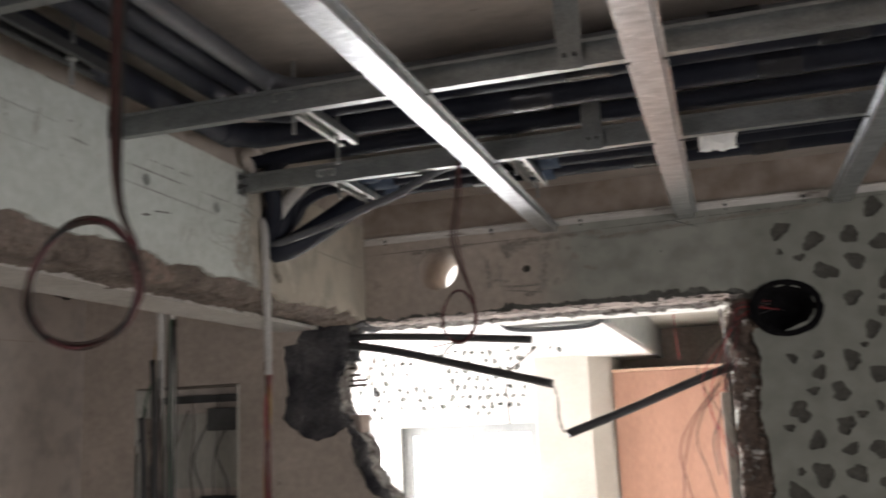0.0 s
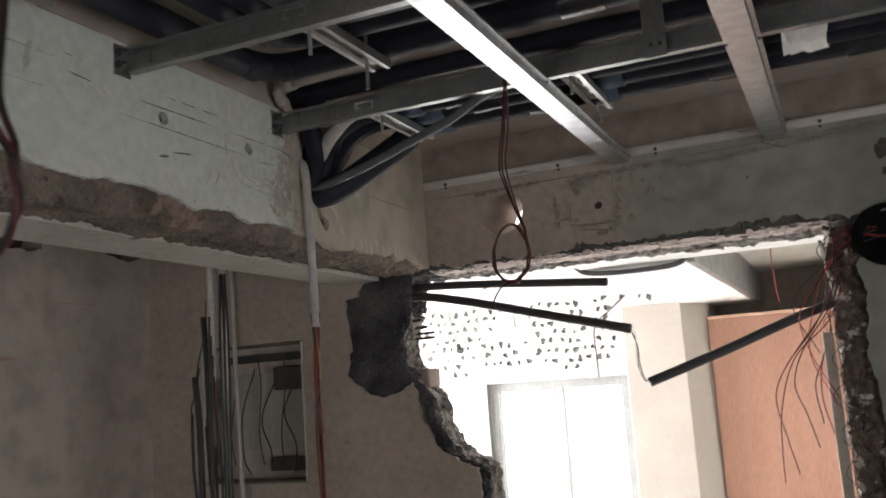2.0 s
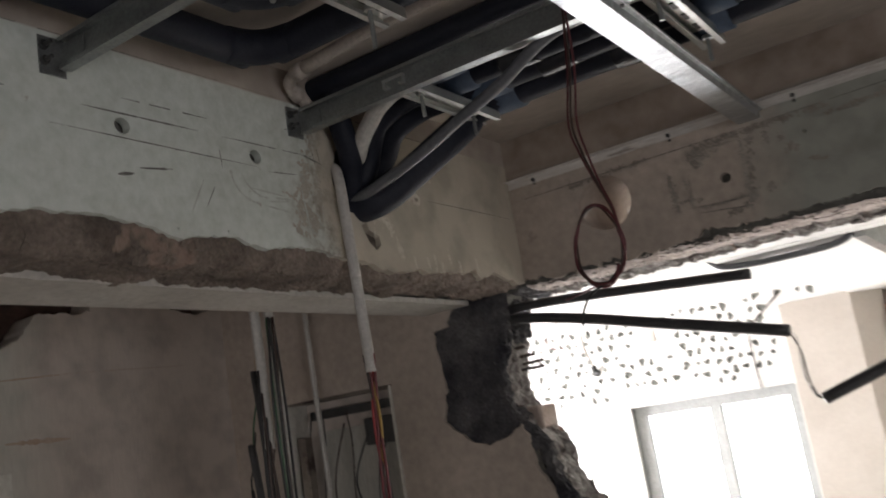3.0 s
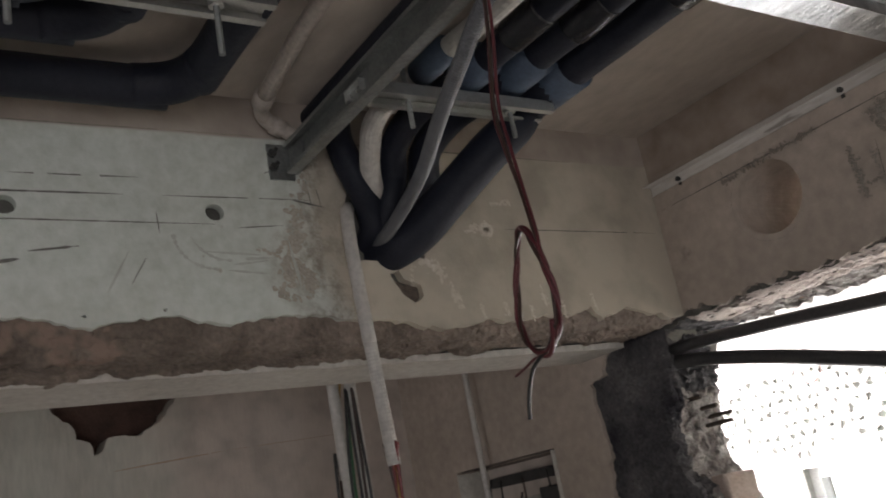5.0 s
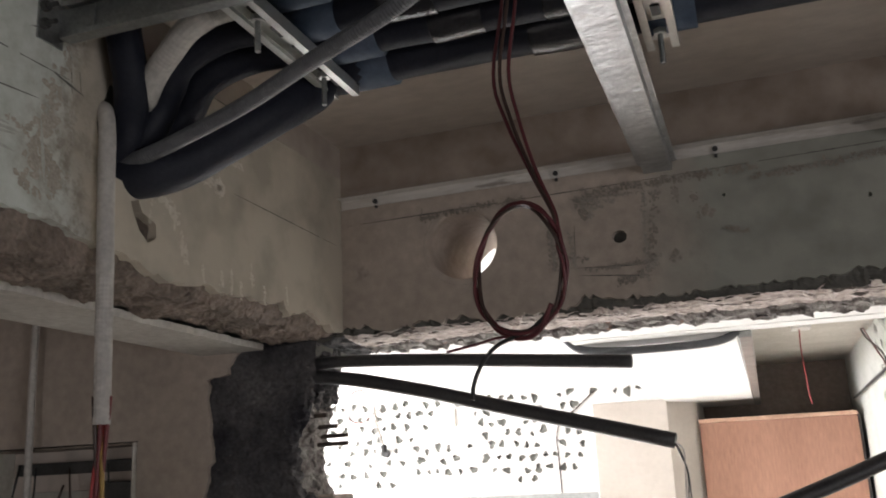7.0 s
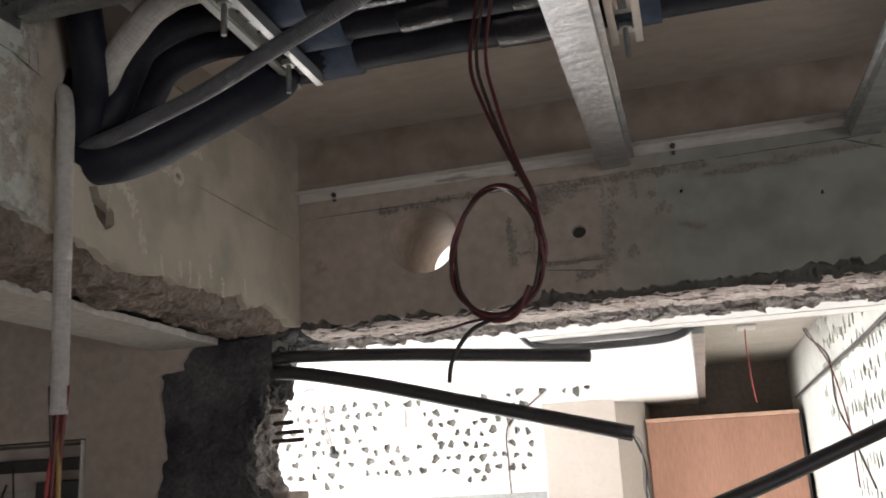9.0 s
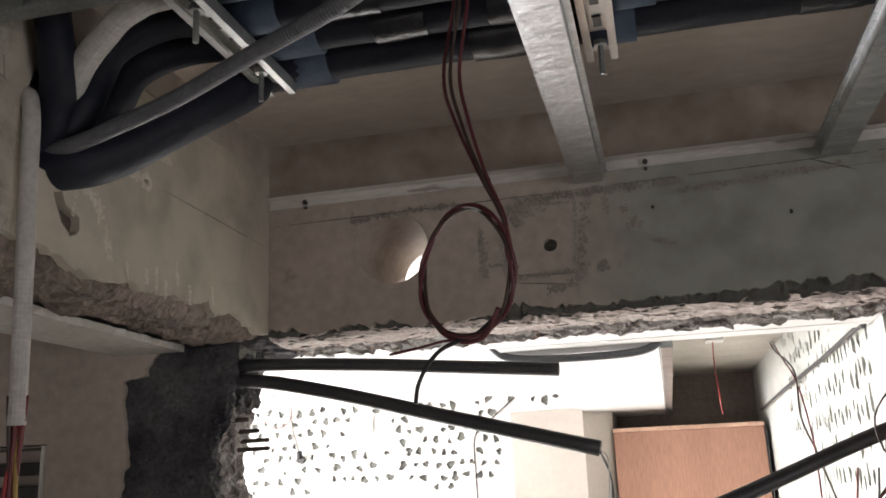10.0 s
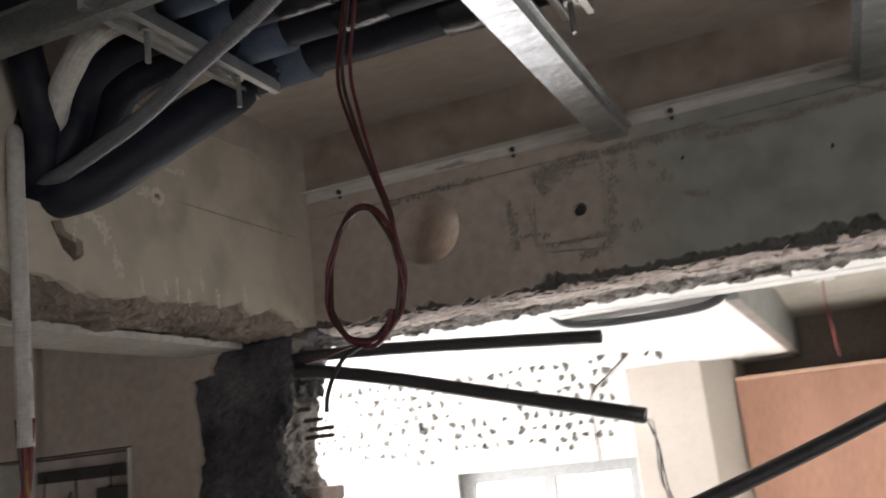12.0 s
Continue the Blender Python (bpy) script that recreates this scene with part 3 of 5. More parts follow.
for k in range(48):
    a0, a1 = 2 * math.pi * k / 48, 2 * math.pi * (k + 1) / 48
    q = [(hole_c[0] + math.cos(a) * (hole_r - d), y, hole_c[1] + math.sin(a) * (hole_r - d)) for a, y, d in ((a0, YF + 0.003, 0), (a1, YF + 0.003, 0), (a1, HOLE_END, 0), (a0, HOLE_END, 0), (a0, YF + 0.003, 0.002), (a1, YF + 0.003, 0.002), (a1, HOLE_END, 0.002), (a0, HOLE_END, 0.002))]
    v = [b.verts.new(c) for c in q]
    b.faces.new(v[4:8]), b.faces.new((v[0], v[1], v[5], v[4])), b.faces.new((v[2], v[3], v[7], v[6]))
part("cored_hole_lining", b, M_FRONT, wall_front, "smooth cement lining of the cored hole", smooth=False)

# broken left jamb: charcoal patch on the face, rubble on the cheek
zs = [1.40 + 0.0048 * i for i in range(180)]
rows_face, rows_cheek = [], []
for z in zs:
    xe = along(core_left, z)
    if z > 1.86:
        rows_face.append([(xe - 0.30 * (1 - i / 44), YF + 0.014 - 0.004 * math.sin(3.1 * i / 44), z) for i in range(44)])
    rows_cheek.append([(xe - 0.30 * (1 - i / 24), YF + 0.014, z) for i in range(22, 25)] + [(xe - 0.0027 * max(0, j - 25), YF + 0.016 + 0.0048 * j, z) for j in range(1, 36)])
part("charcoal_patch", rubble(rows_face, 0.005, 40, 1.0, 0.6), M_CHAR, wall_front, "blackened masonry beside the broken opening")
low = [r for r in rows_cheek if r[0][2] < 2.135]
part("broken_jamb", rubble([r[8:] for r in low], 0.0115, 44, 4.0, 0.6), M_BROKEN, wall_front, "rough broken brick and mortar jamb")
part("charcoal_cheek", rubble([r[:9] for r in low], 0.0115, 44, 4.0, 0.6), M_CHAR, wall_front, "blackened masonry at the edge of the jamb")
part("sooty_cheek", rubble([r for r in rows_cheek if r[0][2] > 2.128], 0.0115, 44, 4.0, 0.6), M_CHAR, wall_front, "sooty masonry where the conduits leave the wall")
part("broken_jamb_base", rough_loft([[(along(core_left, z), YF + 0.012 + 0.02 * j, z) for j in range(9)] for z in [0.02 + 0.04 * i for i in range(36)]], 0.008, 18, 6.0), M_BROKEN, wall_front)
chunk = box(-1.175, -1.112, 2.715, 2.80, 1.912, 1.967, 0.006)
for v in chunk.verts:
    v.co += Vector((0.006 * noise.noise(v.co * 31), 0.006 * noise.noise(v.co * 27), 0.005 * noise.noise(v.co * 37)))
part("brick", chunk, M_BRICK, wall_front, "pale broken brick left in the jamb")
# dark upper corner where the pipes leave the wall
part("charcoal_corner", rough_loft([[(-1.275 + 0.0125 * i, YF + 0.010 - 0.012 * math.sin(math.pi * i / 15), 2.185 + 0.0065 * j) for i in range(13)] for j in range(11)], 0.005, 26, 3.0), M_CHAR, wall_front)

# broken right jamb
rows_r = []
for z in [0.6 + 0.0065 * i for i in range(254)]:
    e = 0.03 + 0.012 * noise.noise(Vector((0, 2.0, z * 9)))
    rows_r.append([(e + 0.085 * (1 - i / 12), YF + 0.012, z) for i in range(13)] + [(e, YF + 0.014 + 0.0074 * j, z) for j in range(1, 22)])
part("broken_jamb", rubble(rows_r, 0.011, 42, 11.0, 0.6), M_JAMB, wall_front, "rough broken brick and mortar jamb")
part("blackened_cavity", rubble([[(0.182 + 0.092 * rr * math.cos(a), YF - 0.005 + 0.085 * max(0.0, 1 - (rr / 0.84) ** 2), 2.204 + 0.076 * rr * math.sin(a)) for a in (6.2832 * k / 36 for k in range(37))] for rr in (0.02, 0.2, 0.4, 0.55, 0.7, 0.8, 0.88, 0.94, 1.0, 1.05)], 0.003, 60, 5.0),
     M_CAVITY, wall_front, "sooty cavity broken into the wall, its dark depth coloured black")

# broken underside of the front beam
rows_a, rows_b, rows_c = [], [], []
for x in [-1.186 + 0.0048 * i for i in range(263)]:
    w = 0.006 * noise.noise(Vector((x * 30, 4, 0)))
    m = 2.765 + 0.022 * noise.noise(Vector((x * 7, 1, 2))) + 0.012 * noise.noise(Vector((x * 31, 1, 2)))
    rows_a.append(subdivide([(x, YF + 0.011, 2.325), (x, YF + 0.012, 2.275), (x, YF + 0.010, 2.256 + w)], (7, 6)))
    rows_b.append(subdivide([(x, YF + 0.008, 2.258 + w), (x, YF + 0.022, 2.251 + w), (x, m, 2.249 + w * 0.5), (x, m + 0.004, 2.262)], (4, 16, 2)))
    rows_c.append(subdivide([(x, m - 0.012, 2.258), (x, m + 0.01, 2.250), (x, 2.845, 2.242 + w), (x, 2.850, 2.275)], (3, 15, 4)))
part("broken_edge", rubble(rows_a, 0.006, 38, 2.0, 0.5), M_CORE, wall_front, "dark exposed render above the broken edge")
part("broken_soffit", rubble(rows_b[24:], 0.0042, 42, 2.0, 0.6), M_LINTEL, wall_front, "pale flaking plaster under the beam")
part("broken_soffit", rubble(rows_c[24:], 0.008, 44, 6.0, 0.6), M_BROKEN, wall_front, "rough grey mortar under the beam")
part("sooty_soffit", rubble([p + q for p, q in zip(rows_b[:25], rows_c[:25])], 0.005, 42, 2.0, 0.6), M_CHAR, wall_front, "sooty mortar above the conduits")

# ---- left beam
beam = structure("beam_left", box(-1.33, XL - 0.022, 1.03, YF + 0.005, 2.266, SLAB, bm=box(-1.215, XL - 0.022, YBACK, 1.0295, 2.266, SLAB)), M_CORE, "concrete beam with a ragged plaster edge", "beam")
edge_l = ragged_line([(YBACK, 2.31), (0.4, 2.314), (0.668, 2.316), (0.776, 2.318), (0.845, 2.328), (0.878, 2.315), (0.906, 2.308), (0.942, 2.307), (0.990, 2.317), (1.046, 2.301), (1.118, 2.305), (1.196, 2.310), (1.265, 2.299), (1.357, 2.302), (1.442, 2.309), (1.52, 2.302), (1.60, 2.286), (1.67, 2.297), (1.72, 2.298), (1.78, 2.283), (1.86, 2.293), (1.98, 2.280), (2.04, 2.279), (2.095, 2.263), (2.20, 2.268), (2.30, 2.270), (2.40, 2.276), (2.435, 2.288), (2.458, 2.262), (2.52, 2.284), (2.58, 2.268), (YF, 2.262)], step=0.008, amp=0.007, seed=3.0)
left_holes = [ring(y, z, 0.0135, 0.0125, 14) for y, z in ((1.517, 2.446), (1.781, 2.443))] + [ring(2.2425, 2.425, 0.0055, 0.005, 10)]
left_holes += [ragged_line([(2.043, 2.350), (2.060, 2.356), (2.067, 2.341), (2.095, 2.332), (2.097, 2.314), (2.080, 2.303), (2.062, 2.316), (2.050, 2.335)], step=0.006, amp=0.002, seed=3.0), blob(1.60, 2.300, 0.003, rng, 9), blob(1.70, 2.305, 0.003, rng, 9)]
left_holes += [ragged_line([(1.99, 2.37), (2.11, 2.375), (2.13, 2.43), (2.09, 2.50), (2.0, 2.50), (1.975, 2.43), (1.988, 2.372)], step=0.015, amp=0.003)]
plaster_left = part("plaster_coat", sheet([(YF, SLAB), (YBACK, SLAB)] + edge_l, left_holes, lambda a, b: (XL, a, b), (-0.016, 0, 0)), M_LEFT, beam, "white and beige plaster with pencil marks")
rows_s = []
for y in [YBACK + 0.03 * i for i in range(100)] + [0.40 + 0.0062 * i for i in range(365)]:
    w = 0.006 * noise.noise(Vector((2, y * 22, 0)))
    rows_s.append(subdivide([(XL - 0.014, y, 2.342), (XL - 0.010, y, 2.29), (XL - 0.014, y, 2.266 + w), (XL - 0.03, y, 2.252 + w), (-1.20 + 0.008 * noise.noise(Vector((y * 12, 0, 0))), y, 2.249 + w)], (4, 4, 4, 20)))
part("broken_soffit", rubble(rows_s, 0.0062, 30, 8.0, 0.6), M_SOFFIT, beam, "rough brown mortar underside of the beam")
strip_edge = ragged_line([(YF, -1.235), (2.3, -1.228), (2.1, -1.215), (1.7, -1.197), (1.43, -1.185), (1.25, -1.18), (1.12, -1.195), (1.05, -1.225), (1.02, -1.27)], step=0.012, amp=0.006, seed=1.0)
part("paint_strip", sheet([(1.02, -1.345), (YF, -1.375)] + strip_edge, [], lambda a, c: (c, a, 2.2435), (0, 0, 0.012)), M_STRIP, beam, "old white painted strip under the beam")
part("outer_face", box(-1.375, -1.325, 1.02, YF, 2.256, SLAB), M_STRIP, beam)

# ---- left room
lroom_hole = ragged_line([(1.70, 2.47), (1.725, 2.425), (1.752, 2.372), (1.785, 2.348), (1.800, 2.308), (1.828, 2.298), (1.836, 2.266), (1.856, 2.276), (1.870, 2.304), (1.945, 2.303), (1.994, 2.331), (2.018, 2.363), (2.045, 2.393), (2.205, 2.402), (2.22, 2.45), (2.10, 2.50), (1.76, 2.50)], step=0.009, amp=0.007, seed=4.0)
lroom_hole2 = ragged_line([(2.42, 2.46), (2.47, 2.415), (2.56, 2.40), (2.63, 2.42), (2.63, 2.50), (2.44, 2.50)], step=0.014, amp=0.005, seed=6.0)
door_loop = [(1.05, 0.0), (1.05, 1.99), (1.92, 1.99), (1.92, 0.0)]
wall_left = structure("wall_left", box(XLEFT - 0.22, XLEFT - 0.10, YBACK, YF + 0.2, 0, SLAB), M_HOLE, "brick wall behind the plaster of the side room", "wall")
part("plaster_coat", sheet([(YBACK, 0), (1.05, 0), (1.05, 1.99), (1.92, 1.99), (1.92, 0), (YF, 0), (YF, SLAB), (YBACK, SLAB)], [lroom_hole, lroom_hole2], lambda a, c: (XLEFT, a, c), (-0.09, 0, 0)), M_LROOM, wall_left,
     "scraped beige plaster with dark broken holes")
door = empty("door_1", (XLEFT, 1.5, 0), "grey primed door in a dusty white frame", "door", kind="structure")
adopt(door, part("door_leaf", box(XLEFT - 0.085, XLEFT - 0.045, 1.14, 1.835, 0.01, 1.915, 0.004), M_DOOR),
      part("frame_head", box(XLEFT - 0.06, XLEFT + 0.018, 1.03, 1.94, 1.918, 2.01, 0.006), M_FRAME),
      part("frame_post", box(XLEFT - 0.06, XLEFT + 0.018, 1.835, 1.94, 0.0, 1.917, 0.006), M_FRAME),
      part("frame_post", box(XLEFT - 0.06, XLEFT + 0.018, 1.03, 1.135, 0.0, 1.917, 0.006), M_FRAME),
      part("architrave", box(XLEFT + 0.019, XLEFT + 0.026, 1.90, 1.94, 0.0, 2.01, 0.002), M_FRAME))

# ---- far room shell
hack_ok = lambda x, z, r: (x + r > -1.02 and z < 2.265) or (x + r > -0.70) or (-1.70 < x < -1.52 and 2.15 < z < 2.28)
hacks = chisel_marks(-3.0, -0.70, 1.93, 2.37, 0.049, 0.0205, random.Random(11), skip=hack_ok, loose=0.2)
hacks = apart(hacks)
win_a = [(-2.55, 0.55), (-1.84, 0.55), (-1.84, 1.90), (-2.55, 1.90)]
win_b = [(-1.78, 0.55), (-1.0, 0.55), (-1.0, 1.90), (-1.78, 1.90)]
wall_far = structure("wall_far", sheet([(FAR_X, 0), (-0.70, 0), (-0.70, SLAB), (FAR_X, SLAB)], [win_a, win_b], lambda a, c: (a, FAR_Y + 0.016, c), (0, 0.18, 0)), M_GREYHACK,
                     "white wall of the far room roughened with chisel marks", "wall")
part("plaster_coat", sheet([(FAR_X, 0), (-0.70, 0), (-0.70, SLAB), (FAR_X, SLAB)], [win_a, win_b] + hacks, lambda a, c: (a, FAR_Y, c), (0, 0.014, 0)), M_WHITE, wall_far, "white plaster full of small chisel marks")
part("smooth_patch", box(-0.995, -0.70, FAR_Y - 0.006, FAR_Y - 0.001, 0.0, 2.245, 0.001), M_CREAM, wall_far, "smooth cream putty patch")
window_unit("window_2", "white window frame in the far wall", (-2.55, FAR_Y + 0.02, 0.55), (1, 0, 0), 0.71, 1.35, M_ALU, 1)
window_unit("window_3", "white window frame in the far wall", (-1.78, FAR_Y + 0.02, 0.55), (1, 0, 0), 0.78, 1.35, M_ALU, 2)
pier = bmesh.new()
lo, hi = [[pier.verts.new((x, y, z)) for x, y in ((-0.70, FAR_Y), (-0.5935, 5.035), (-0.5935, 5.5), (-0.70, 5.5))] for z in (0.0, 2.236)]
pier.faces.new(lo), pier.faces.new(hi)
for k in range(4):
    pier.faces.new((lo[k], lo[(k + 1) % 4], hi[(k + 1) % 4], hi[k]))
structure("wall_pier", pier, M_CREAM, "cream putty pier beside the tall cabinet", "wall")
structure("wall_loft", box(-0.70, 0.2, 5.46, 5.6, 0, SLAB), M_VOID, "wall of the loft recess, its shade coloured dark brown", "wall")
fr_marks = apart(chisel_marks(3.02, 4.35, 0.80, 1.62, 0.048, 0.019, random.Random(21), skip=lambda y, z, r: y > 3.9 and z < 1.37, loose=0.2))
fr_marks = [[(y, z * 1.5) for y, z in loop] for loop in fr_marks]
wall_fr = structure("wall_far_right", box(XR + 0.016, XR + 0.17, 2.84, 5.6, 0, SLAB), M_GREYHACK, "side wall of the far room, plaster chiselled rough", "wall")
part("plaster_coat", sheet(ragged_line([(2.87, 0.0), (2.90, 1.2), (2.88, 2.0), (2.90, 2.25), (2.885, SLAB)], step=0.02, amp=0.01, seed=8.0) + [(5.46, SLAB), (5.46, 0)], fr_marks, lambda a, c: (XR, a, c), (0.014, 0, 0)), M_WHITE_LESS_LIT, wall_fr,
     "white plaster with long chisel marks")
structure("wall_far_left", sheet([(2.84, 0), (FAR_Y, 0), (FAR_Y, SLAB), (2.84, SLAB)], [[(3.2, 0.5), (4.75, 0.5), (4.75, 2.2), (3.2, 2.2)]], lambda a, c: (FAR_X, a, c), (-0.18, 0, 0)), M_WHITE, "white wall with a wide window opening", "wall")
window_unit("window_4", "white window frame in the side wall", (FAR_X - 0.06, 3.2, 0.5), (0, 1, 0), 1.55, 1.7, M_WHITE, 2)
structure("wall_far_near", box(FAR_X, -2.30, 2.68, 2.84, 0, SLAB), M_WHITE, "white end of the dividing wall", "wall")
structure("ceiling_far", box(FAR_X, -0.70, 2.962, FAR_Y, SLAB - 0.03, SLAB - 0.002), M_WHITE, "white painted ceiling of the far room", "ceiling")
soffit_panel = structure("ceiling_drop", box(-0.70, -0.372, 3.03, 5.455, 2.236, 2.262, 0.003), M_WHITE, "dropped white gypsum ceiling panel", "ceiling")
structure("beam_back", sheet([(-1.10, 2.2475), (XR - 0.004, 2.2475), (XR - 0.004, SLAB), (-1.10, SLAB)], [ring(*hole_c, hole_r, n=48)], lambda a, c: (a, 2.8475, c), (0, 0.112, 0)), M_WHITE, "white rear part of the beam over the opening", "beam")
structure("ceiling_edge", box(-0.70, XR - 0.004, 2.961, 3.026, 2.246, 2.30, 0.002), M_WHITE, "white plastered edge behind the beam", "ceiling")
structure("ceiling_loft", box(-0.37, XR - 0.002, 3.03, 5.455, 2.405, 2.43), M_FRAME, "pale ceiling of the loft recess", "ceiling")
structure("trim", box(-0.371, -0.345, 3.03, 5.45, 2.233, 2.40, 0.002), M_ZINC_DULL, "grey metal edge trim of the dropped ceiling", "trim")

# ---------------------------------------------------------------- ceiling grid
def ceiling_section(x, y0, y1, z=2.483):
    """Hat-shaped galvanised ceiling section that runs to the front wall."""
    th = empty("ceiling_section", (x, y1, z), "galvanised steel ceiling section with knurled web", "ceiling profile", "ceiling sections")
    prof = [(-0.0325, 0.019), (-0.0325, 0.0155), (-0.0245, 0.0155), (-0.0235, 0.0), (0.0235, 0.0), (0.0245, 0.0155), (0.0325, 0.0155), (0.0325, 0.019)]
    adopt(th, part("profile", folded(prof, 0.0012, (x, y0, z), (x, y1, z), (1, 0, 0), (0, 0, 1)), M_ZINC))
    for yy in (1.424, 1.902):
        for s in (-0.0285, 0.0285):
            b = bmesh.new()
            bmesh.ops.create_cone(b, cap_ends=True, segments=8, radius1=0.0032, radius2=0.0038, depth=0.003, matrix=Matrix.Translation((x + s, yy, z + 0.0138)))
            adopt(th, part("screw", b, M_BOLT))
    return th


for sx in (-0.463, -0.061, 0.355, 0.765, 1.18):
    ceiling_section(sx, -2.55, YF - 0.004)


def cross_channel(y, z=2.502):
    th = empty("cross_channel", (XL, y, z), "dull galvanised steel carrying channel fixed to the wall", "ceiling profile", "carrying channels")
    prof = [(0.0, 0.006), (0.0, 0.0), (0.018, 0.0), (0.018, 0.046), (0.0, 0.046), (0.0, 0.040)]
    adopt(th, part("channel", folded(prof, 0.0013, (XL + 0.012, y, z), (XROOM - 0.01, y, z), (0, 1, 0), (0, 0, 1)), M_ZINC_DULL))
    # wall cleat with two bolts
    b = box(XL + 0.0, XL + 0.002, y - 0.022, y + 0.018, z - 0.006, z + 0.050)
    box(XL + 0.002, XL + 0.05, y + 0.0125, y + 0.0145, z + 0.003, z + 0.043, bm=b)
    adopt(th, part("wall_cleat", b, M_ZINC_DULL))
    for zz in (0.012, 0.034):
        b = bmesh.new()
        bmesh.ops.create_cone(b, cap_ends=True, segments=6, radius1=0.0065, radius2=0.0065, depth=0.007, matrix=pose(XL + 0.006, y - 0.016, z + zz, 0, 90, 0))
        bmesh.ops.create_cone(b, cap_ends=True, segments=8, radius1=0.003, radius2=0.003, depth=0.02, matrix=pose(XL + 0.012, y - 0.016, z + zz, 0, 90, 0))
        adopt(th, part("bolt", b, M_BOLT))
    return th


for cy in (1.414, 1.892, 0.895, 0.385):
    cross_channel(cy)


def strap_hanger(x, y, low):
    th = empty("strap_hanger", (x, y, SLAB), "grey steel strap hanger bolted under the slab", "hanger", "strap hangers")
    b = box(x - 0.021, x + 0.021, y - 0.0045, y - 0.002, low, SLAB - 0.003)
    box(x - 0.021, x + 0.021, y - 0.045, y - 0.005, SLAB - 0.004, SLAB - 0.0015, bm=b)
    adopt(th, part("strap", b, M_ZINC_DULL))
    for s in (-0.008, 0.009):
        b = bmesh.new()
        bmesh.ops.create_cone(b, cap_ends=True, segments=8, radius1=0.0038, radius2=0.0038, depth=0.005, matrix=pose(x + s, y - 0.0065, low + 0.024, 90, 0, 0))
        adopt(th, part("bolt", b, M_BOLT))
    return th


strap_hanger(-0.183, 1.412, 2.497)
strap_hanger(-0.215, 1.890, 2.497)
strap_hanger(0.70, 1.412, 2.497)
strap_hanger(0.66, 1.890, 2.497)

perimeter = empty("perimeter_channel", (XL, YF, 2.499), "grey galvanised perimeter channel along the plaster wall", "ceiling profile")
adopt(perimeter, part("channel", folded([(-0.004, 0.0), (-0.0015, 0.0), (-0.0015, 0.017), (-0.022, 0.017)], -0.0012, (XL + 0.002, YF - 0.0005, 2.499), (XROOM, YF - 0.0005, 2.512), (0, 1, 0), (0, 0, 1)), M_ZINC_PALE))
for px in (-0.99, -0.64, -0.365, 0.05, 0.26, 0.6):
    b = bmesh.new()
    bmesh.ops.create_cone(b, cap_ends=True, segments=8, radius1=0.004, radius2=0.005, depth=0.006, matrix=pose(px, YF - 0.005, 2.506 + 0.0035 * (px + 1), 90, 0, 0))
    adopt(perimeter, part("screw", b, M_BOLT))
    box_b = box(px - 0.0025, px + 0.0025, YF - 0.004, YF - 0.001, 2.494, 2.500)
    adopt(perimeter, part("screw_tail", box_b, M_BOLT))


# ---------------------------------------------------------------- pipework
def strut(x, y0, y1, z, w=0.042, h=0.017, rods=(), steel=None, label="slotted zinc strut channel hung on threaded rods"):
    """Slotted strut channel, open side down, hung on threaded rods."""
    th = empty("pipe_strut", (x, (y0 + y1) / 2, z), label, "bracket", "pipe struts")
    prof = [(-w / 2 + 0.010, 0.004), (-w / 2 + 0.010, 0.0), (-w / 2, 0.0), (-w / 2, h), (w / 2, h), (w / 2, 0.0), (w / 2 - 0.010, 0.0), (w / 2 - 0.010, 0.004)]
    adopt(th, part("channel", folded(prof, -0.0018, (x, y0, z), (x, y1, z), (1, 0, 0), (0, 0, 1)), steel or M_STRUT))
    n = int((y1 - y0) / 0.05)
    for k in range(n):
        yy = y0 + (k + 0.5) * (y1 - y0) / n
        adopt(th, part("slot", box(x - 0.0055, x + 0.0055, yy - 0.013, yy + 0.013, z + h - 0.0045, z + h - 0.0022), M_BOLT))
    for yy, low in rods:
        r = bmesh.new()
        tube([(x, yy, low), (x, yy, SLAB - 0.001)], 0.0036, 8, 24, rib=0.05, pitch=0.003, bm=r)
        rod = part("threaded_rod", r, M_ZINC_DULL)
        adopt(th, rod)
        b = bmesh.new()
        bmesh.ops.create_cone(b, cap_ends=True, segments=6, radius1=0.009, radius2=0.009, depth=0.007, matrix=Matrix.Translation((x, yy, z + 0.0055)))
        fix_on(rod, part("nut", b, M_STRUT))
    return th


strut(-0.848, 1.90, 2.226, 2.521, rods=((1.985, 2.484), (2.158, 2.484)))
strut(-0.408, 1.93, 2.275, 2.528, rods=((1.99, 2.49), (2.235, 2.49)))
strut(-0.715, 1.43, 1.735, 2.530, rods=((1.475, 2.48), (1.675, 2.475)))
strut(-0.93, 0.85, 1.20, 2.530, rods=((0.885, 2.472), (1.13, 2.49)), steel=M_BOLT, label="dark slotted strut channel hung on threaded rods")
strut(0.45, 1.42, 1.75, 2.530, rods=((1.475, 2.48), (1.70, 2.49)))
strut(0.42, 1.95, 2.29, 2.528, rods=((1.99, 2.49), (2.24, 2.49)))


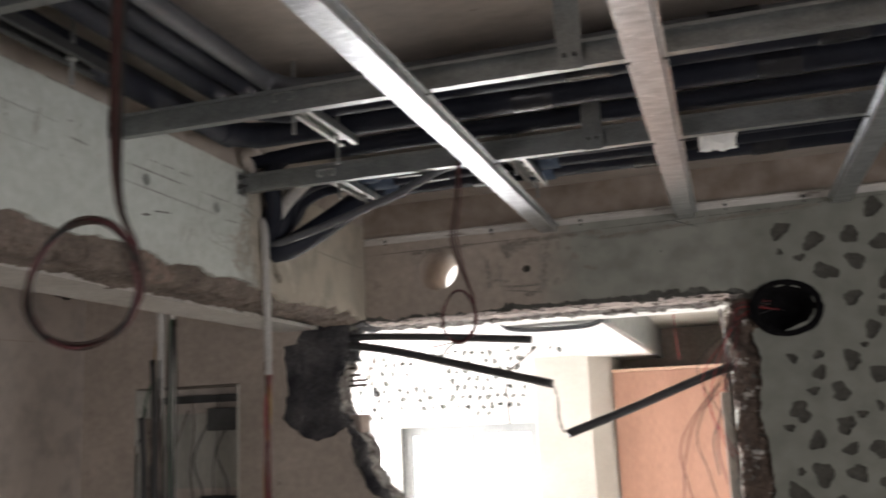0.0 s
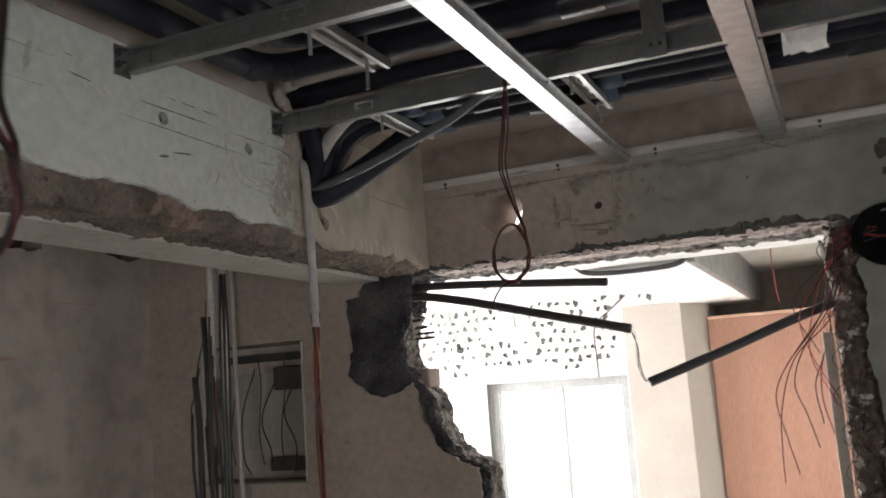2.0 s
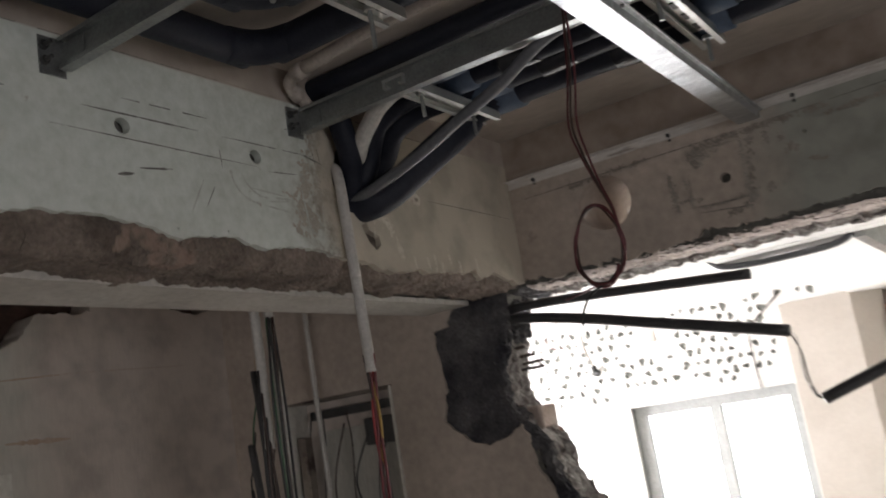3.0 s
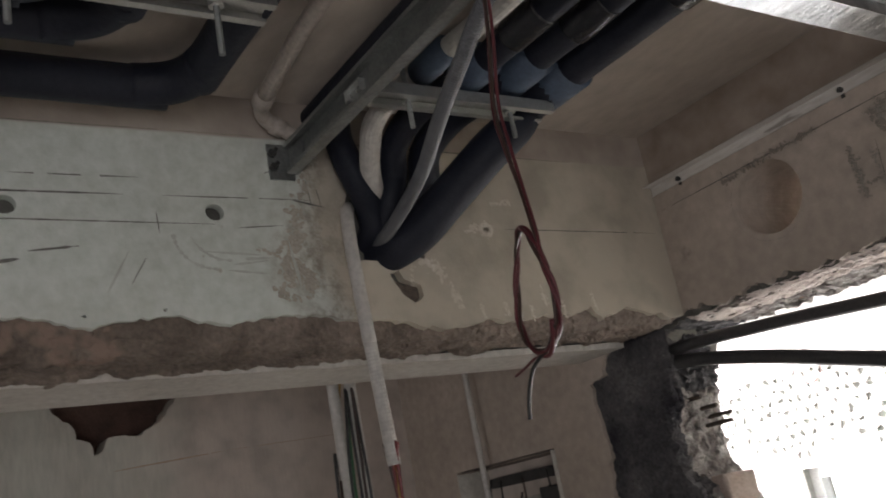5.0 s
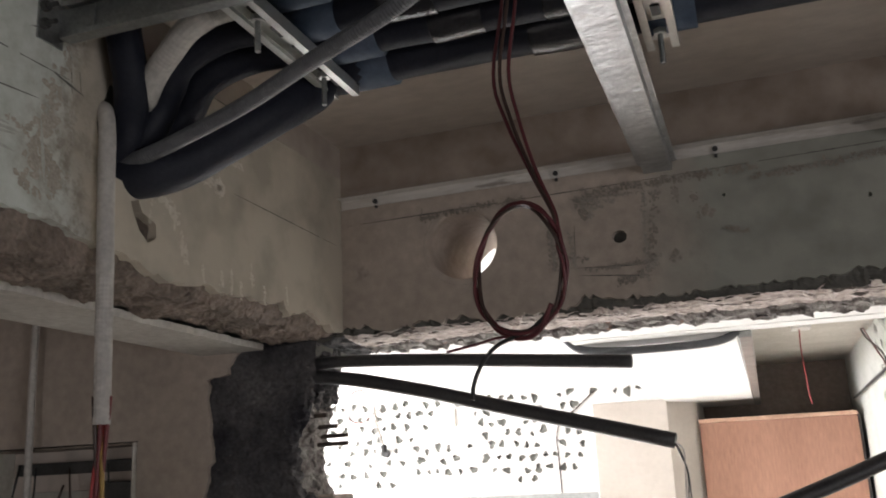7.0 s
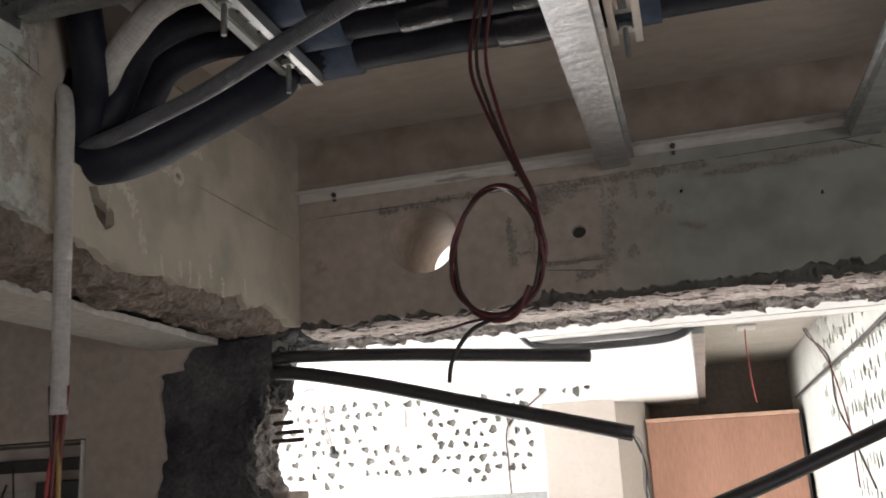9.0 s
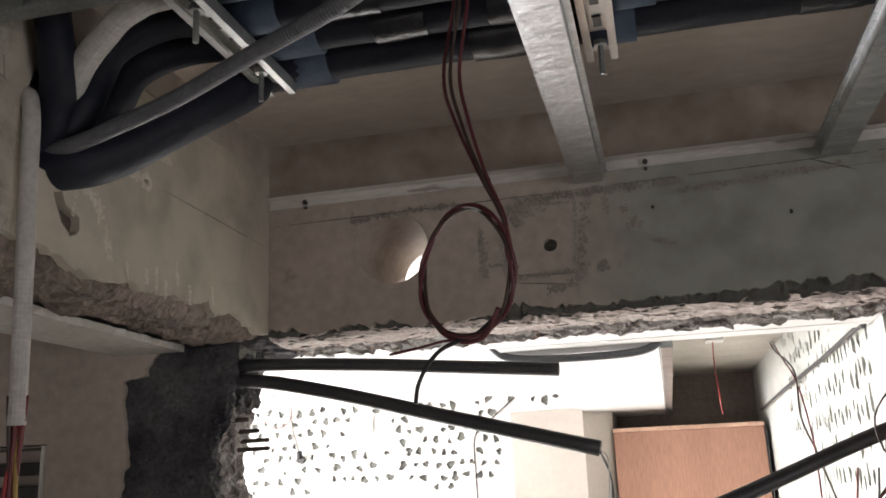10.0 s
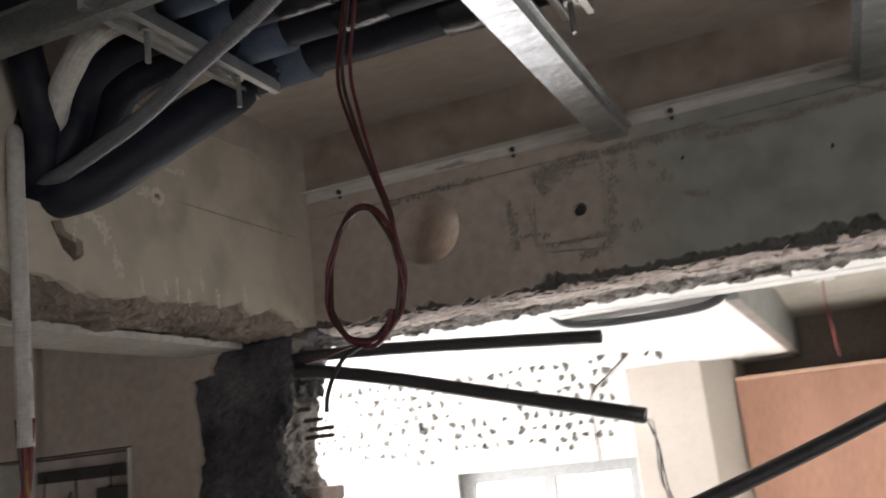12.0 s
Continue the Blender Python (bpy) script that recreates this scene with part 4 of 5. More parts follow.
def lagged_pipe(pts, r, label, material, collars=(), wraps=(), group="insulated pipes", n=10):
    th = empty("insulated_pipe", pts[0], label, "pipe", group)
    lag = part("lagging", tube(pts, r, 18, n, wobble=0.05), material, smooth=True)
    adopt(th, lag)
    for x0, x1, y, z in collars:
        b = bmesh.new()
        tube([(x0, y, z), (x1, y, z)], r + 0.0055, 18, 1, bm=b)
        fix_on(lag, part("collar", b, M_BLUE, None, "blue-grey foam collar", True))
    for x0, x1, y, z in wraps:
        b = bmesh.new()
        tube([(x0, y, z), (x0 + 0.008, y, z), (x1 - 0.006, y, z), (x1, y, z)], r + 0.0022, 18, 6, wobble=0.10, bm=b)
        fix_on(lag, part("tape_wrap", b, M_TAPE, None, "glossy black tape", True))
    return th


ZP = 2.5425
# pipes over the front strut, drooping as hoses into the beam
lagged_pipe([(-1.15, 2.035, 2.385), (-1.06, 2.055, 2.387), (-1.017, 2.080, 2.403), (-0.970, 2.112, 2.440), (-0.918, 2.155, 2.488), (-0.89, 2.197, 2.526), (-0.862, 2.222, ZP + 0.018), (-0.70, 2.236, ZP + 0.030), (-0.35, 2.240, ZP + 0.030), (0.4, 2.252, ZP + 0.030), (2.38, 2.27, ZP + 0.030)], 0.0315,
            "black foam-lagged pipe sagging from the beam", M_RUBBER, collars=((-0.862, -0.775, 2.233, ZP + 0.028), (-0.43, -0.361, 2.240, ZP + 0.030), (0.39, 0.46, 2.252, ZP + 0.030)),
            wraps=((-0.575, -0.485, 2.238, ZP + 0.030), (-0.16, -0.085, 2.2436, ZP + 0.030), (0.12, 0.2, 2.2475, ZP + 0.030)))
lagged_pipe([(-1.14, 2.075, 2.405), (-1.075, 2.092, 2.433), (-1.043, 2.118, 2.488), (-1.003, 2.108, 2.530), (-0.94, 2.125, 2.560), (-0.85, 2.150, ZP + 0.028), (-0.60, 2.165, ZP + 0.032), (0.4, 2.18, ZP + 0.032), (2.38, 2.19, ZP + 0.032)], 0.025,
            "black foam-lagged pipe with taped joints", M_RUBBER, collars=((-0.865, -0.765, 2.159, ZP + 0.030), (-0.395, -0.335, 2.167, ZP + 0.032)), wraps=((-0.69, -0.62, 2.163, ZP + 0.031), (-0.54, -0.44, 2.166, ZP + 0.032)))
lagged_pipe([(-1.14, 2.035, 2.405), (-1.06, 2.043, 2.425), (-1.033, 2.047, 2.458), (-1.022, 2.054, 2.497), (-0.992, 2.045, 2.530), (-0.93, 2.055, 2.558), (-0.85, 2.080, ZP + 0.026), (-0.5, 2.09, ZP + 0.028), (2.38, 2.10, ZP + 0.03)], 0.0215,
            "black foam-lagged pipe with blue collar", M_RUBBER, collars=((-0.86, -0.79, 2.085, ZP + 0.026),), wraps=((-0.73, -0.66, 2.087, ZP + 0.027),))
lagged_pipe([(-1.15, 2.025, 2.395), (-1.072, 2.028, 2.415), (-1.050, 2.018, 2.450), (-1.031, 1.993, 2.487), (-1.030, 1.980, 2.523), (-1.026, 1.970, 2.563), (-0.985, 1.960, 2.598), (-0.85, 1.955, 2.60), (2.38, 1.965, 2.60)], 0.0215,
            "black foam-lagged pipe bent up along the beam", M_RUBBER)


def ribbed_hose(name, pts, r, material, label, n=8, pitch=0.005, collars=(), ties=(), rib=0.045):
    th = empty(name, pts[0], label, "conduit")
    hose = part("hose", tube(pts, r, 16, n, rib=rib, pitch=pitch), material)
    adopt(th, hose)
    for x0, x1, y, z in collars:
        fix_on(hose, part("collar", tube([(x0, y, z), (x1, y, z)], r + 0.004, 16, 1), M_BLUE, None, "blue-grey foam collar", True))
    for a, b in ties:
        fix_on(hose, part("cable_tie", tube([a, b], r + 0.0016, 12, 1), M_BLACK, None, "black cable tie"))
    return th


ribbed_hose("corrugated_hose", [(-1.09, 2.05, 2.44), (-1.035, 2.022, 2.470), (-1.005, 2.004, 2.492), (-0.972, 1.990, 2.512), (-0.930, 1.980, 2.536), (-0.87, 2.000, 2.560), (-0.6, 2.025, 2.568), (0.0, 2.03, 2.568), (0.8, 2.04, 2.568)], 0.0155, M_PVC, "dusty white corrugated drain hose", collars=((-0.84, -0.77, 2.007, 2.563),), rib=0.011)
ribbed_hose("grey_conduit", [(-1.12, 2.035, 2.392), (-1.04, 2.030, 2.400), (-0.976, 2.022, 2.411), (-0.876, 2.003, 2.430), (-0.765, 1.966, 2.450), (-0.668, 1.937, 2.468), (-0.56, 1.925, 2.510), (-0.42, 1.945, 2.535), (-0.2, 1.95, 2.545), (0.3, 1.955, 2.55)], 0.0098, M_GREYHOSE,
            "grey corrugated conduit slung under the pipes", pitch=0.0036, rib=0.03, ties=(((-0.575, 1.9425, 2.517), (-0.571, 1.942, 2.518)),))

# pipes that run along the beam and turn over the carrying channels
for k, (px, py, rr) in enumerate(((-0.985, 1.735, 0.028), (-0.855, 1.605, 0.027), (-0.795, 1.545, 0.025), (-0.745, 1.49, 0.018))):
    zq = 2.5535 + rr
    lagged_pipe([(px, -2.55, zq), (px, 0.2, zq), (px, py - 0.16, zq), (px + 0.004, py - 0.075, zq), (px + 0.024, py - 0.024, zq), (px + 0.075, py - 0.003, zq), (px + 0.16, py, zq), (0.4, py + 0.01, zq), (2.38, py + 0.02, zq)], rr,
                "black foam-lagged pipe turning across the ceiling", M_RUBBER if k != 3 else M_GREYHOSE,
                wraps=((-0.35 + 0.13 * k, -0.27 + 0.13 * k, py + 0.0045, zq), (0.12 + 0.1 * k, 0.2 + 0.1 * k, py + 0.008, zq)))

drain = empty("drain_pipe", (-1.05, 1.88, 2.55), "dusty grey-white plastic drain pipe with elbows", "pipe")
adopt(drain, part("pipe", tube([(-1.0, 1.846, 2.590), (-0.76, 1.826, 2.594), (-0.26, 1.815, 2.596), (2.38, 1.80, 2.598)], 0.0118, 14, 4), M_DUSTY, smooth=True),
      part("elbow", tube([(-1.085, 1.93, 2.553), (-1.055, 1.918, 2.556), (-1.043, 1.898, 2.564), (-1.043, 1.872, 2.577), (-1.032, 1.856, 2.586), (-1.0, 1.846, 2.590)], 0.0112, 14, 8), M_DUSTY, smooth=True),
      part("socket", tube([(-1.012, 1.848, 2.5895), (-0.985, 1.8445, 2.5905)], 0.0148, 14, 2), M_DUSTY, smooth=True),
      part("socket", tube([(-1.0435, 1.892, 2.567), (-1.0432, 1.876, 2.575)], 0.0142, 14, 2), M_DUSTY, smooth=True))
paper = bmesh.new()
bmesh.ops.create_grid(paper, x_segments=9, y_segments=10, size=0.5)
for v in paper.verts:
    x, y = v.co.x, v.co.y
    v.co = Vector((0.041 + 0.083 * x + 0.006 * noise.noise(Vector((x * 3, y * 4, 1))), 2.095 + 0.13 * y + 0.008 * noise.noise(Vector((x * 4, y * 3, 5))), 2.522 + 0.045 * y * y * 4 * 0.5 + 0.008 * noise.noise(Vector((x * 4, y * 5, 9)))))
r = bmesh.ops.extrude_face_region(paper, geom=paper.faces[:])
bmesh.ops.translate(paper, vec=(0, 0, 0.003), verts=[g for g in r["geom"] if isinstance(g, bmesh.types.BMVert)])
tagged(part("foam_wrap", paper, M_WHITE, None, "torn white foam wrap slung under the pipes"), category="packaging")


# ---------------------------------------------------------------- conduits and wires
def wire(pts, r, material, label="", n=8, segs=7):
    return part("wire", tube(pts, r, segs, n), material, None, label, True)


def jitter(pts, amt, seed):
    g = random.Random(seed)
    return [(x + g.uniform(-amt, amt), y + g.uniform(-amt, amt), z + g.uniform(-amt, amt) * 0.5) for x, y, z in pts]


w_con = empty("white_conduit", (-1.05, 2.0, 2.07), "white plastic conduit with red wires hanging out", "conduit")
adopt(w_con, part("sleeve", tube([(-1.082, 2.0, 2.462), (-1.060, 1.984, 2.446), (-1.049, 1.976, 2.41), (-1.047, 1.975, 2.36), (-1.046, 1.979, 2.24)], 0.0102, 14, 8), M_PVC, smooth=True),
      part("hose", tube([(-1.046, 1.979, 2.245), (-1.047, 1.983, 2.16), (-1.048, 1.987, 2.068)], 0.0098, 14, 8, rib=0.022, pitch=0.005), M_PVC))
for k, m in enumerate((M_RED, M_BLACK, M_BRIGHTRED, M_YELLOW, M_BROWN, M_RED)):
    o = 0.006
    adopt(w_con, wire(jitter([(-1.048 + o * math.cos(k), 1.987 + o * math.sin(k), 2.10), (-1.050 + o * math.cos(k * 2), 1.988 + o * math.sin(k * 2), 1.98), (-1.055 + o * math.cos(k), 1.99 + o * math.sin(k), 1.82), (-1.052, 1.993, 1.5), (-1.05, 2.0, 1.1)], 0.004, k), 0.0026, m))

for cx, cy, low, seed in ((-1.434, 2.105, 1.966, 1), (-1.421, 2.134, 1.69, 2)):
    th = empty("dropped_conduit", (cx, cy, low), "pale plastic conduit with dark wires, dropping beside the beam", "conduit", "dropped conduits")
    adopt(th, part("sleeve", tube([(cx, cy, 2.40), (cx, cy + 0.002, 2.1), (cx - 0.004, cy + 0.004, low)], 0.0108, 12, 6), M_PVC, smooth=True))
    for k, m in enumerate((M_BLACK, M_GREEN if seed == 2 else M_BROWN, M_BLACK, M_BROWN, M_BLACK)):
        dy = (k - 2) * 0.009
        top = 2.13 - 0.05 * k if seed == 1 else 2.24
        adopt(th, wire(jitter([(cx + 0.012, cy - 0.013 + dy * 0.4, top), (cx + 0.013, cy - 0.014 + dy, top - 0.2), (cx + 0.012, cy - 0.012 + dy, 1.75), (cx + 0.01, cy - 0.01 + dy, 1.5), (cx + 0.01, cy + dy, 1.15)], 0.005, seed * 10 + k), 0.0028, m))
for wx, wy, top, rad, seed in ((-1.464, 2.12, 2.135, 0.0075, 31), (-1.497, 2.12, 1.983, 0.0085, 32), (-1.516, 2.12, 1.886, 0.004, 33), (-1.479, 2.133, 1.855, 0.006, 34)):
    th = empty("dropped_cable", (wx, wy, 1.1), "dark sleeved cable hanging free beside the pale conduits", "cable", "dropped cables")
    adopt(th, part("sleeve", tube(jitter([(wx, wy, top), (wx + 0.003, wy, top - 0.14), (wx + 0.008, wy + 0.004, 1.62), (wx + 0.012, wy, 1.3), (wx + 0.012, wy, 1.08)], 0.004, seed), rad, 10, 6), M_PIPE, smooth=True),
          wire(jitter([(wx + 0.002, wy, top - 0.01), (wx + 0.001, wy, top + 0.02), (wx + 0.012, wy, top + 0.05), (wx + 0.03, wy + 0.005, top + 0.12)], 0.003, seed + 9), 0.002, (M_YELLOW, M_GREEN, M_BLACK, M_BROWN)[seed - 31]))
thin = empty("thin_conduit", (-1.745, 2.64, 1.5), "thin white conduit dropping past the recessed box", "conduit")
adopt(thin, part("sleeve", tube([(-1.762, 2.640, 2.60), (-1.765, 2.638, 2.3), (-1.755, 2.632, 1.95), (-1.74, 2.630, 1.45)], 0.0075, 10, 8), M_PVC, smooth=True))

# recessed distribution box
nx0, nx1, nz0, nz1 = niche
db = empty("recessed_box", ((nx0 + nx1) / 2, YF + 0.1, nz0), "open recessed steel wiring box, rusty and dusty", "electrical box")
adopt(db, part("back", box(nx0 + 0.004, nx1 - 0.004, YF + 0.094, YF + 0.098, nz0 + 0.004, nz1 - 0.004), M_LROOM),
      part("side", box(nx0 + 0.002, nx0 + 0.005, YF - 0.004, YF + 0.093, nz0 + 0.003, nz1 - 0.003), M_FRAME), part("side", box(nx1 - 0.005, nx1 - 0.002, YF - 0.008, YF + 0.093, nz0 + 0.003, nz1 - 0.003), M_FRAME),
      part("top", box(nx0 + 0.006, nx1 - 0.006, YF - 0.002, YF + 0.093, nz1 - 0.006, nz1 - 0.003), M_BOX), part("bottom", box(nx0 + 0.006, nx1 - 0.006, YF - 0.002, YF + 0.093, nz0 + 0.003, nz0 + 0.006), M_BOX),
      part("busbar_rail", box(nx0 + 0.03, nx1 - 0.03, YF + 0.075, YF + 0.09, nz1 - 0.055, nz1 - 0.03, 0.002), M_BOLT), part("terminal_block", box(nx1 - 0.19, nx1 - 0.04, YF + 0.07, YF + 0.09, nz0 + 0.03, nz0 + 0.075, 0.003), M_BOLT),
      part("mounting_plate", box(nx0 + 0.05, nx1 - 0.06, YF + 0.088, YF + 0.092, nz0 + 0.10, nz1 - 0.09, 0.001), M_DOOR))
for k in range(3):
    xx = nx0 + 0.09 + 0.09 * k
    adopt(db, wire(jitter([(xx, YF + 0.07, nz1 - 0.04), (xx + 0.01, YF + 0.055, 1.95), (xx - 0.012, YF + 0.06, 1.80), (xx + 0.005, YF + 0.06, nz0 + 0.05)], 0.012, 50 + k), 0.002, (M_BLACK, M_BROWN)[k % 2]))


for k in range(4):
    g = random.Random(200 + k)
    xx = nx0 + 0.06 + 0.085 * k
    adopt(db, wire([(xx, YF + 0.05, nz0 + 0.02 + 0.05 * g.random()), (xx + g.uniform(-0.03, 0.03), YF + 0.03, nz0 + 0.08 + 0.06 * g.random()), (xx + g.uniform(-0.05, 0.05), YF + 0.045, nz0 + 0.14 + 0.1 * g.random()), (xx + g.uniform(-0.04, 0.04), YF + 0.07, nz1 - 0.1 * g.random() - 0.03)], 0.0026, (M_BLACK, M_BROWN, M_BLACK, M_PIPE)[k % 4]))
adopt(db, part("breaker", box(nx1 - 0.16, nx1 - 0.05, YF + 0.062, YF + 0.087, nz1 - 0.15, nz1 - 0.075, 0.003), M_BOLT), part("cover_rail", box(nx0 + 0.02, nx0 + 0.05, YF + 0.02, YF + 0.05, nz0 + 0.02, nz1 - 0.1, 0.002), M_BOX))


def coil(centre, rx, rz, across, strands, mats, drop, seed, thick, spread=0.003):
    """Spare cable tied into a loop on the end of its drop."""
    c, ax = Vector(centre), Vector(across).normalized()
    th = empty("cable_coil", drop[0], "loose dark red and black wires coiled in a hanging loop", "cable", "hanging cable coils")
    g = random.Random(seed)
    for k in range(strands):
        o = Vector((g.uniform(-1, 1), g.uniform(-1, 1), g.uniform(-1, 1))) * thick * 1.1
        fan = ax * (k - (strands - 1) / 2) * spread
        pts = [tuple(Vector(p) + o * 0.5 + fan * math.sin(math.pi * min(1, i / (len(drop) - 1.6)) ** 0.8)) for i, p in enumerate(drop)]
        ex, ez = rx * g.uniform(0.94, 1.05), rz * g.uniform(0.95, 1.04)
        dep = ax.cross(Vector((0, 0, 1)))
        for i in range(1, 23):
            a = math.radians(30 - 17.5 * i)
            tw = thick * 1.15
            pts.append(tuple(c + ax * (ex * math.cos(a) + tw * math.sin(i * 1.1 + k * 2.1)) + Vector((0, 0, ez * math.sin(a))) + dep * (tw * math.cos(i * 1.1 + k * 2.1) + 0.004 * math.sin(a * 2))))
        th_w = wire(pts, thick, mats[k % len(mats)], n=5)
        adopt(th, th_w)
    return th


coil((-0.5195, 1.846, 2.1585), 0.0435, 0.0545, (0.112, -0.039, 0), 3, (M_MAROON, M_BROWN, M_MAROON),
     [(-0.508, 1.868, 2.545), (-0.514, 1.860, 2.42), (-0.526, 1.856, 2.340), (-0.518, 1.852, 2.292), (-0.500, 1.843, 2.237), (-0.483, 1.832, 2.195)], 3, 0.0017, 0.0075)
tails = empty("wire_tails", (-0.52, 1.85, 2.10), "bent bare wire tails below the coil", "cable")
adopt(tails, wire([(-0.492, 1.838, 2.120), (-0.512, 1.844, 2.106), (-0.530, 1.848, 2.101), (-0.545, 1.850, 2.095), (-0.557, 1.852, 2.083), (-0.565, 1.853, 2.068), (-0.567, 1.852, 2.054)], 0.0019, M_BLACK),
      wire([(-0.488, 1.838, 2.118), (-0.512, 1.846, 2.101), (-0.540, 1.852, 2.103), (-0.563, 1.858, 2.100), (-0.592, 1.866, 2.097)], 0.0013, M_MAROON),
      wire([(-0.492, 1.836, 2.124), (-0.505, 1.842, 2.104), (-0.522, 1.848, 2.100), (-0.540, 1.852, 2.108), (-0.549, 1.853, 2.119)], 0.0022, M_MAROON))
coil((-0.519, 0.665, 2.078), 0.0605, 0.0565, (0.09, -0.004, 0), 5, (M_BROWN, M_BLACK, M_MAROON, M_BROWN, M_BLACK),
     [(-0.520, 0.71, 2.545), (-0.514, 0.70, 2.40), (-0.507, 0.690, 2.234), (-0.488, 0.672, 2.15), (-0.466, 0.667, 2.108)], 9, 0.0018)


# ---------------------------------------------------------------- opening: pipes, rebars, wires
def stub_pipe(pts, r, label):
    th = empty("pipe_stub", pts[0], label, "pipe", "cut pipe stubs")
    path = curve_points(pts, 8)
    pipe = part("pipe", tube(pts, r, 16, 8), M_PIPE, smooth=True)
    adopt(th, pipe)
    d = (path[-1] - path[-2]).normalized()
    fix_on(pipe, part("cut_end", tube([path[-1] + d * 0.0004, path[-1] + d * 0.0009], r * 0.72, 14, 1), M_BLACK))
    return th


stub_pipe([(-1.27, 2.70, 2.205), (-1.10, 2.695, 2.212), (-0.9, 2.697, 2.20), (-0.72, 2.70, 2.184), (-0.543, 2.70, 2.168)], 0.0118, "dark plastic conduit protruding from the broken jamb")
stub_pipe([(-1.28, 2.70, 2.185), (-1.12, 2.695, 2.185), (-0.95, 2.69, 2.152), (-0.75, 2.68, 2.10), (-0.481, 2.654, 2.031)], 0.0128, "dark sagging conduit protruding from the broken jamb")
stub_pipe([(0.05, 2.79, 2.066), (-0.07, 2.755, 2.025), (-0.25, 2.70, 1.955), (-0.441, 2.640, 1.886)], 0.0128, "dark cut conduit slanting down from the broken jamb")
end_wires = empty("conduit_wires", (-0.4875, 2.665, 2.03), "thin black wires joining two cut conduits", "cable")
for k in range(3):
    adopt(end_wires, wire(jitter([(-0.487, 2.656, 2.034), (-0.474, 2.655, 2.015), (-0.468, 2.652, 1.98), (-0.468, 2.655, 1.93), (-0.452, 2.645, 1.895), (-0.440, 2.640, 1.888)], 0.004, 70 + k), 0.0012, (M_BLACK, M_PALE, M_BLACK)[k]))
for (x0, x1, y, z) in ((-1.25, -1.128, 2.76, 2.095), (-1.25, -1.118, 2.785, 2.078), (-1.25, -1.113, 2.775, 2.062), (-1.25, -1.135, 2.73, 2.115)):
    tagged(part("reinforcing_bar", tube([(x0, y, z), (x1, y, z + 0.002)], 0.0042, 8, 12, rib=0.06, pitch=0.009), M_REBAR, None, "short rusty reinforcing bar cut off in the jamb"), category="rebar", group="cut rebars")
jw = empty("jamb_wires", (0.04, 2.70, 2.22), "tangle of red and black wires at the broken jamb", "cable")
for k in range(9):
    g = random.Random(80 + k)
    x0 = 0.03 + 0.02 * g.random()
    pts = [(0.12 + 0.05 * g.random(), YF + 0.02, 2.20 + 0.04 * g.random()), (0.06, 2.665, 2.225 - 0.01 * k * g.random()), (x0, 2.66 - 0.02 * g.random(), 2.16), (0.02 - 0.11 * g.random(), 2.64, 2.03 + 0.04 * g.random()), (0.0 - 0.13 * g.random(), 2.66, 1.93), (-0.06 + 0.09 * g.random(), 2.66, 1.82 - 0.1 * g.random())]
    adopt(jw, wire(pts[:3 + (k % 4)], 0.0015, (M_RED, M_BLACK, M_BROWN, M_BRIGHTRED)[k % 4]))
for k in range(8):
    g = random.Random(140 + k)
    zz = 1.50 + 0.09 * k
    adopt(jw, wire([(0.045, 2.66, zz + 0.10), (0.015 - 0.02 * g.random(), 2.645, zz + 0.05), (0.04, 2.65, zz), (0.06, 2.655, zz - 0.06)], 0.0010, (M_BLACK, M_BROWN)[k % 2]))
for k, pts in enumerate(([(0.05, 2.672, 2.16), (0.035, 2.655, 2.10), (-0.02, 2.65, 2.0), (-0.10, 2.655, 1.91), (-0.135, 2.66, 1.83), (-0.12, 2.66, 1.72), (-0.10, 2.66, 1.64)],
                         [(0.05, 2.672, 2.12), (0.02, 2.655, 2.04), (-0.06, 2.65, 1.94), (-0.085, 2.65, 1.86), (-0.07, 2.655, 1.78), (-0.05, 2.66, 1.70)],
                         [(0.05, 2.672, 2.09), (0.01, 2.65, 2.01), (-0.08, 2.655, 1.92), (-0.125, 2.66, 1.80), (-0.135, 2.66, 1.70), (-0.14, 2.66, 1.62)])):
    adopt(jw, wire(jitter(pts, 0.004, 170 + k), 0.0016, (M_RED, M_BROWN, M_RED)[k]))
lp = empty("hanging_wire_loop", (-1.406, 3.469, 2.55), "thin pinkish wire hanging in a loop from the far room ceiling", "cable")
for k, (m, dx) in enumerate(((M_PINK, 0.0), (M_PALE, 0.006))):
    turn = [(-1.406 + dx + 0.043 * math.cos(a), 3.469 + 0.003 * k + 0.0006 * n, 2.190 + 0.045 * math.sin(a)) for n, a in enumerate(math.radians(80 - 26 * s) for s in range(15))]
    adopt(lp, wire([(-1.38 + dx, 3.47, SLAB), (-1.39 + dx, 3.47, 2.45), (-1.40 + dx, 3.47, 2.30)] + turn, 0.0014, m, n=4))
BX, BY, BZ = -1.914, 4.845, 2.117
bulb = empty("lamp_holder", (BX, BY, BZ), "small black lamp holder hanging on its own wire", "lamp holder")
adopt(bulb, wire([(BX - 0.055, BY + 0.036, BZ + 0.22), (BX - 0.045, BY + 0.012, BZ + 0.13), (BX - 0.02, BY, BZ + 0.05), (BX, BY, BZ + 0.01)], 0.0022, M_PALE),
      part("holder", tube([(BX, BY, BZ + 0.014), (BX + 0.002, BY, BZ), (BX + 0.003, BY, BZ - 0.018)], 0.013, 12, 4), M_BLACK, smooth=True))
# ---------------------------------------------------------------- far room things
cab = empty("tall_cabinet", (-0.3, 5.2, 0), "tall peach laminate cabinet with raw pale edges", "cabinet")
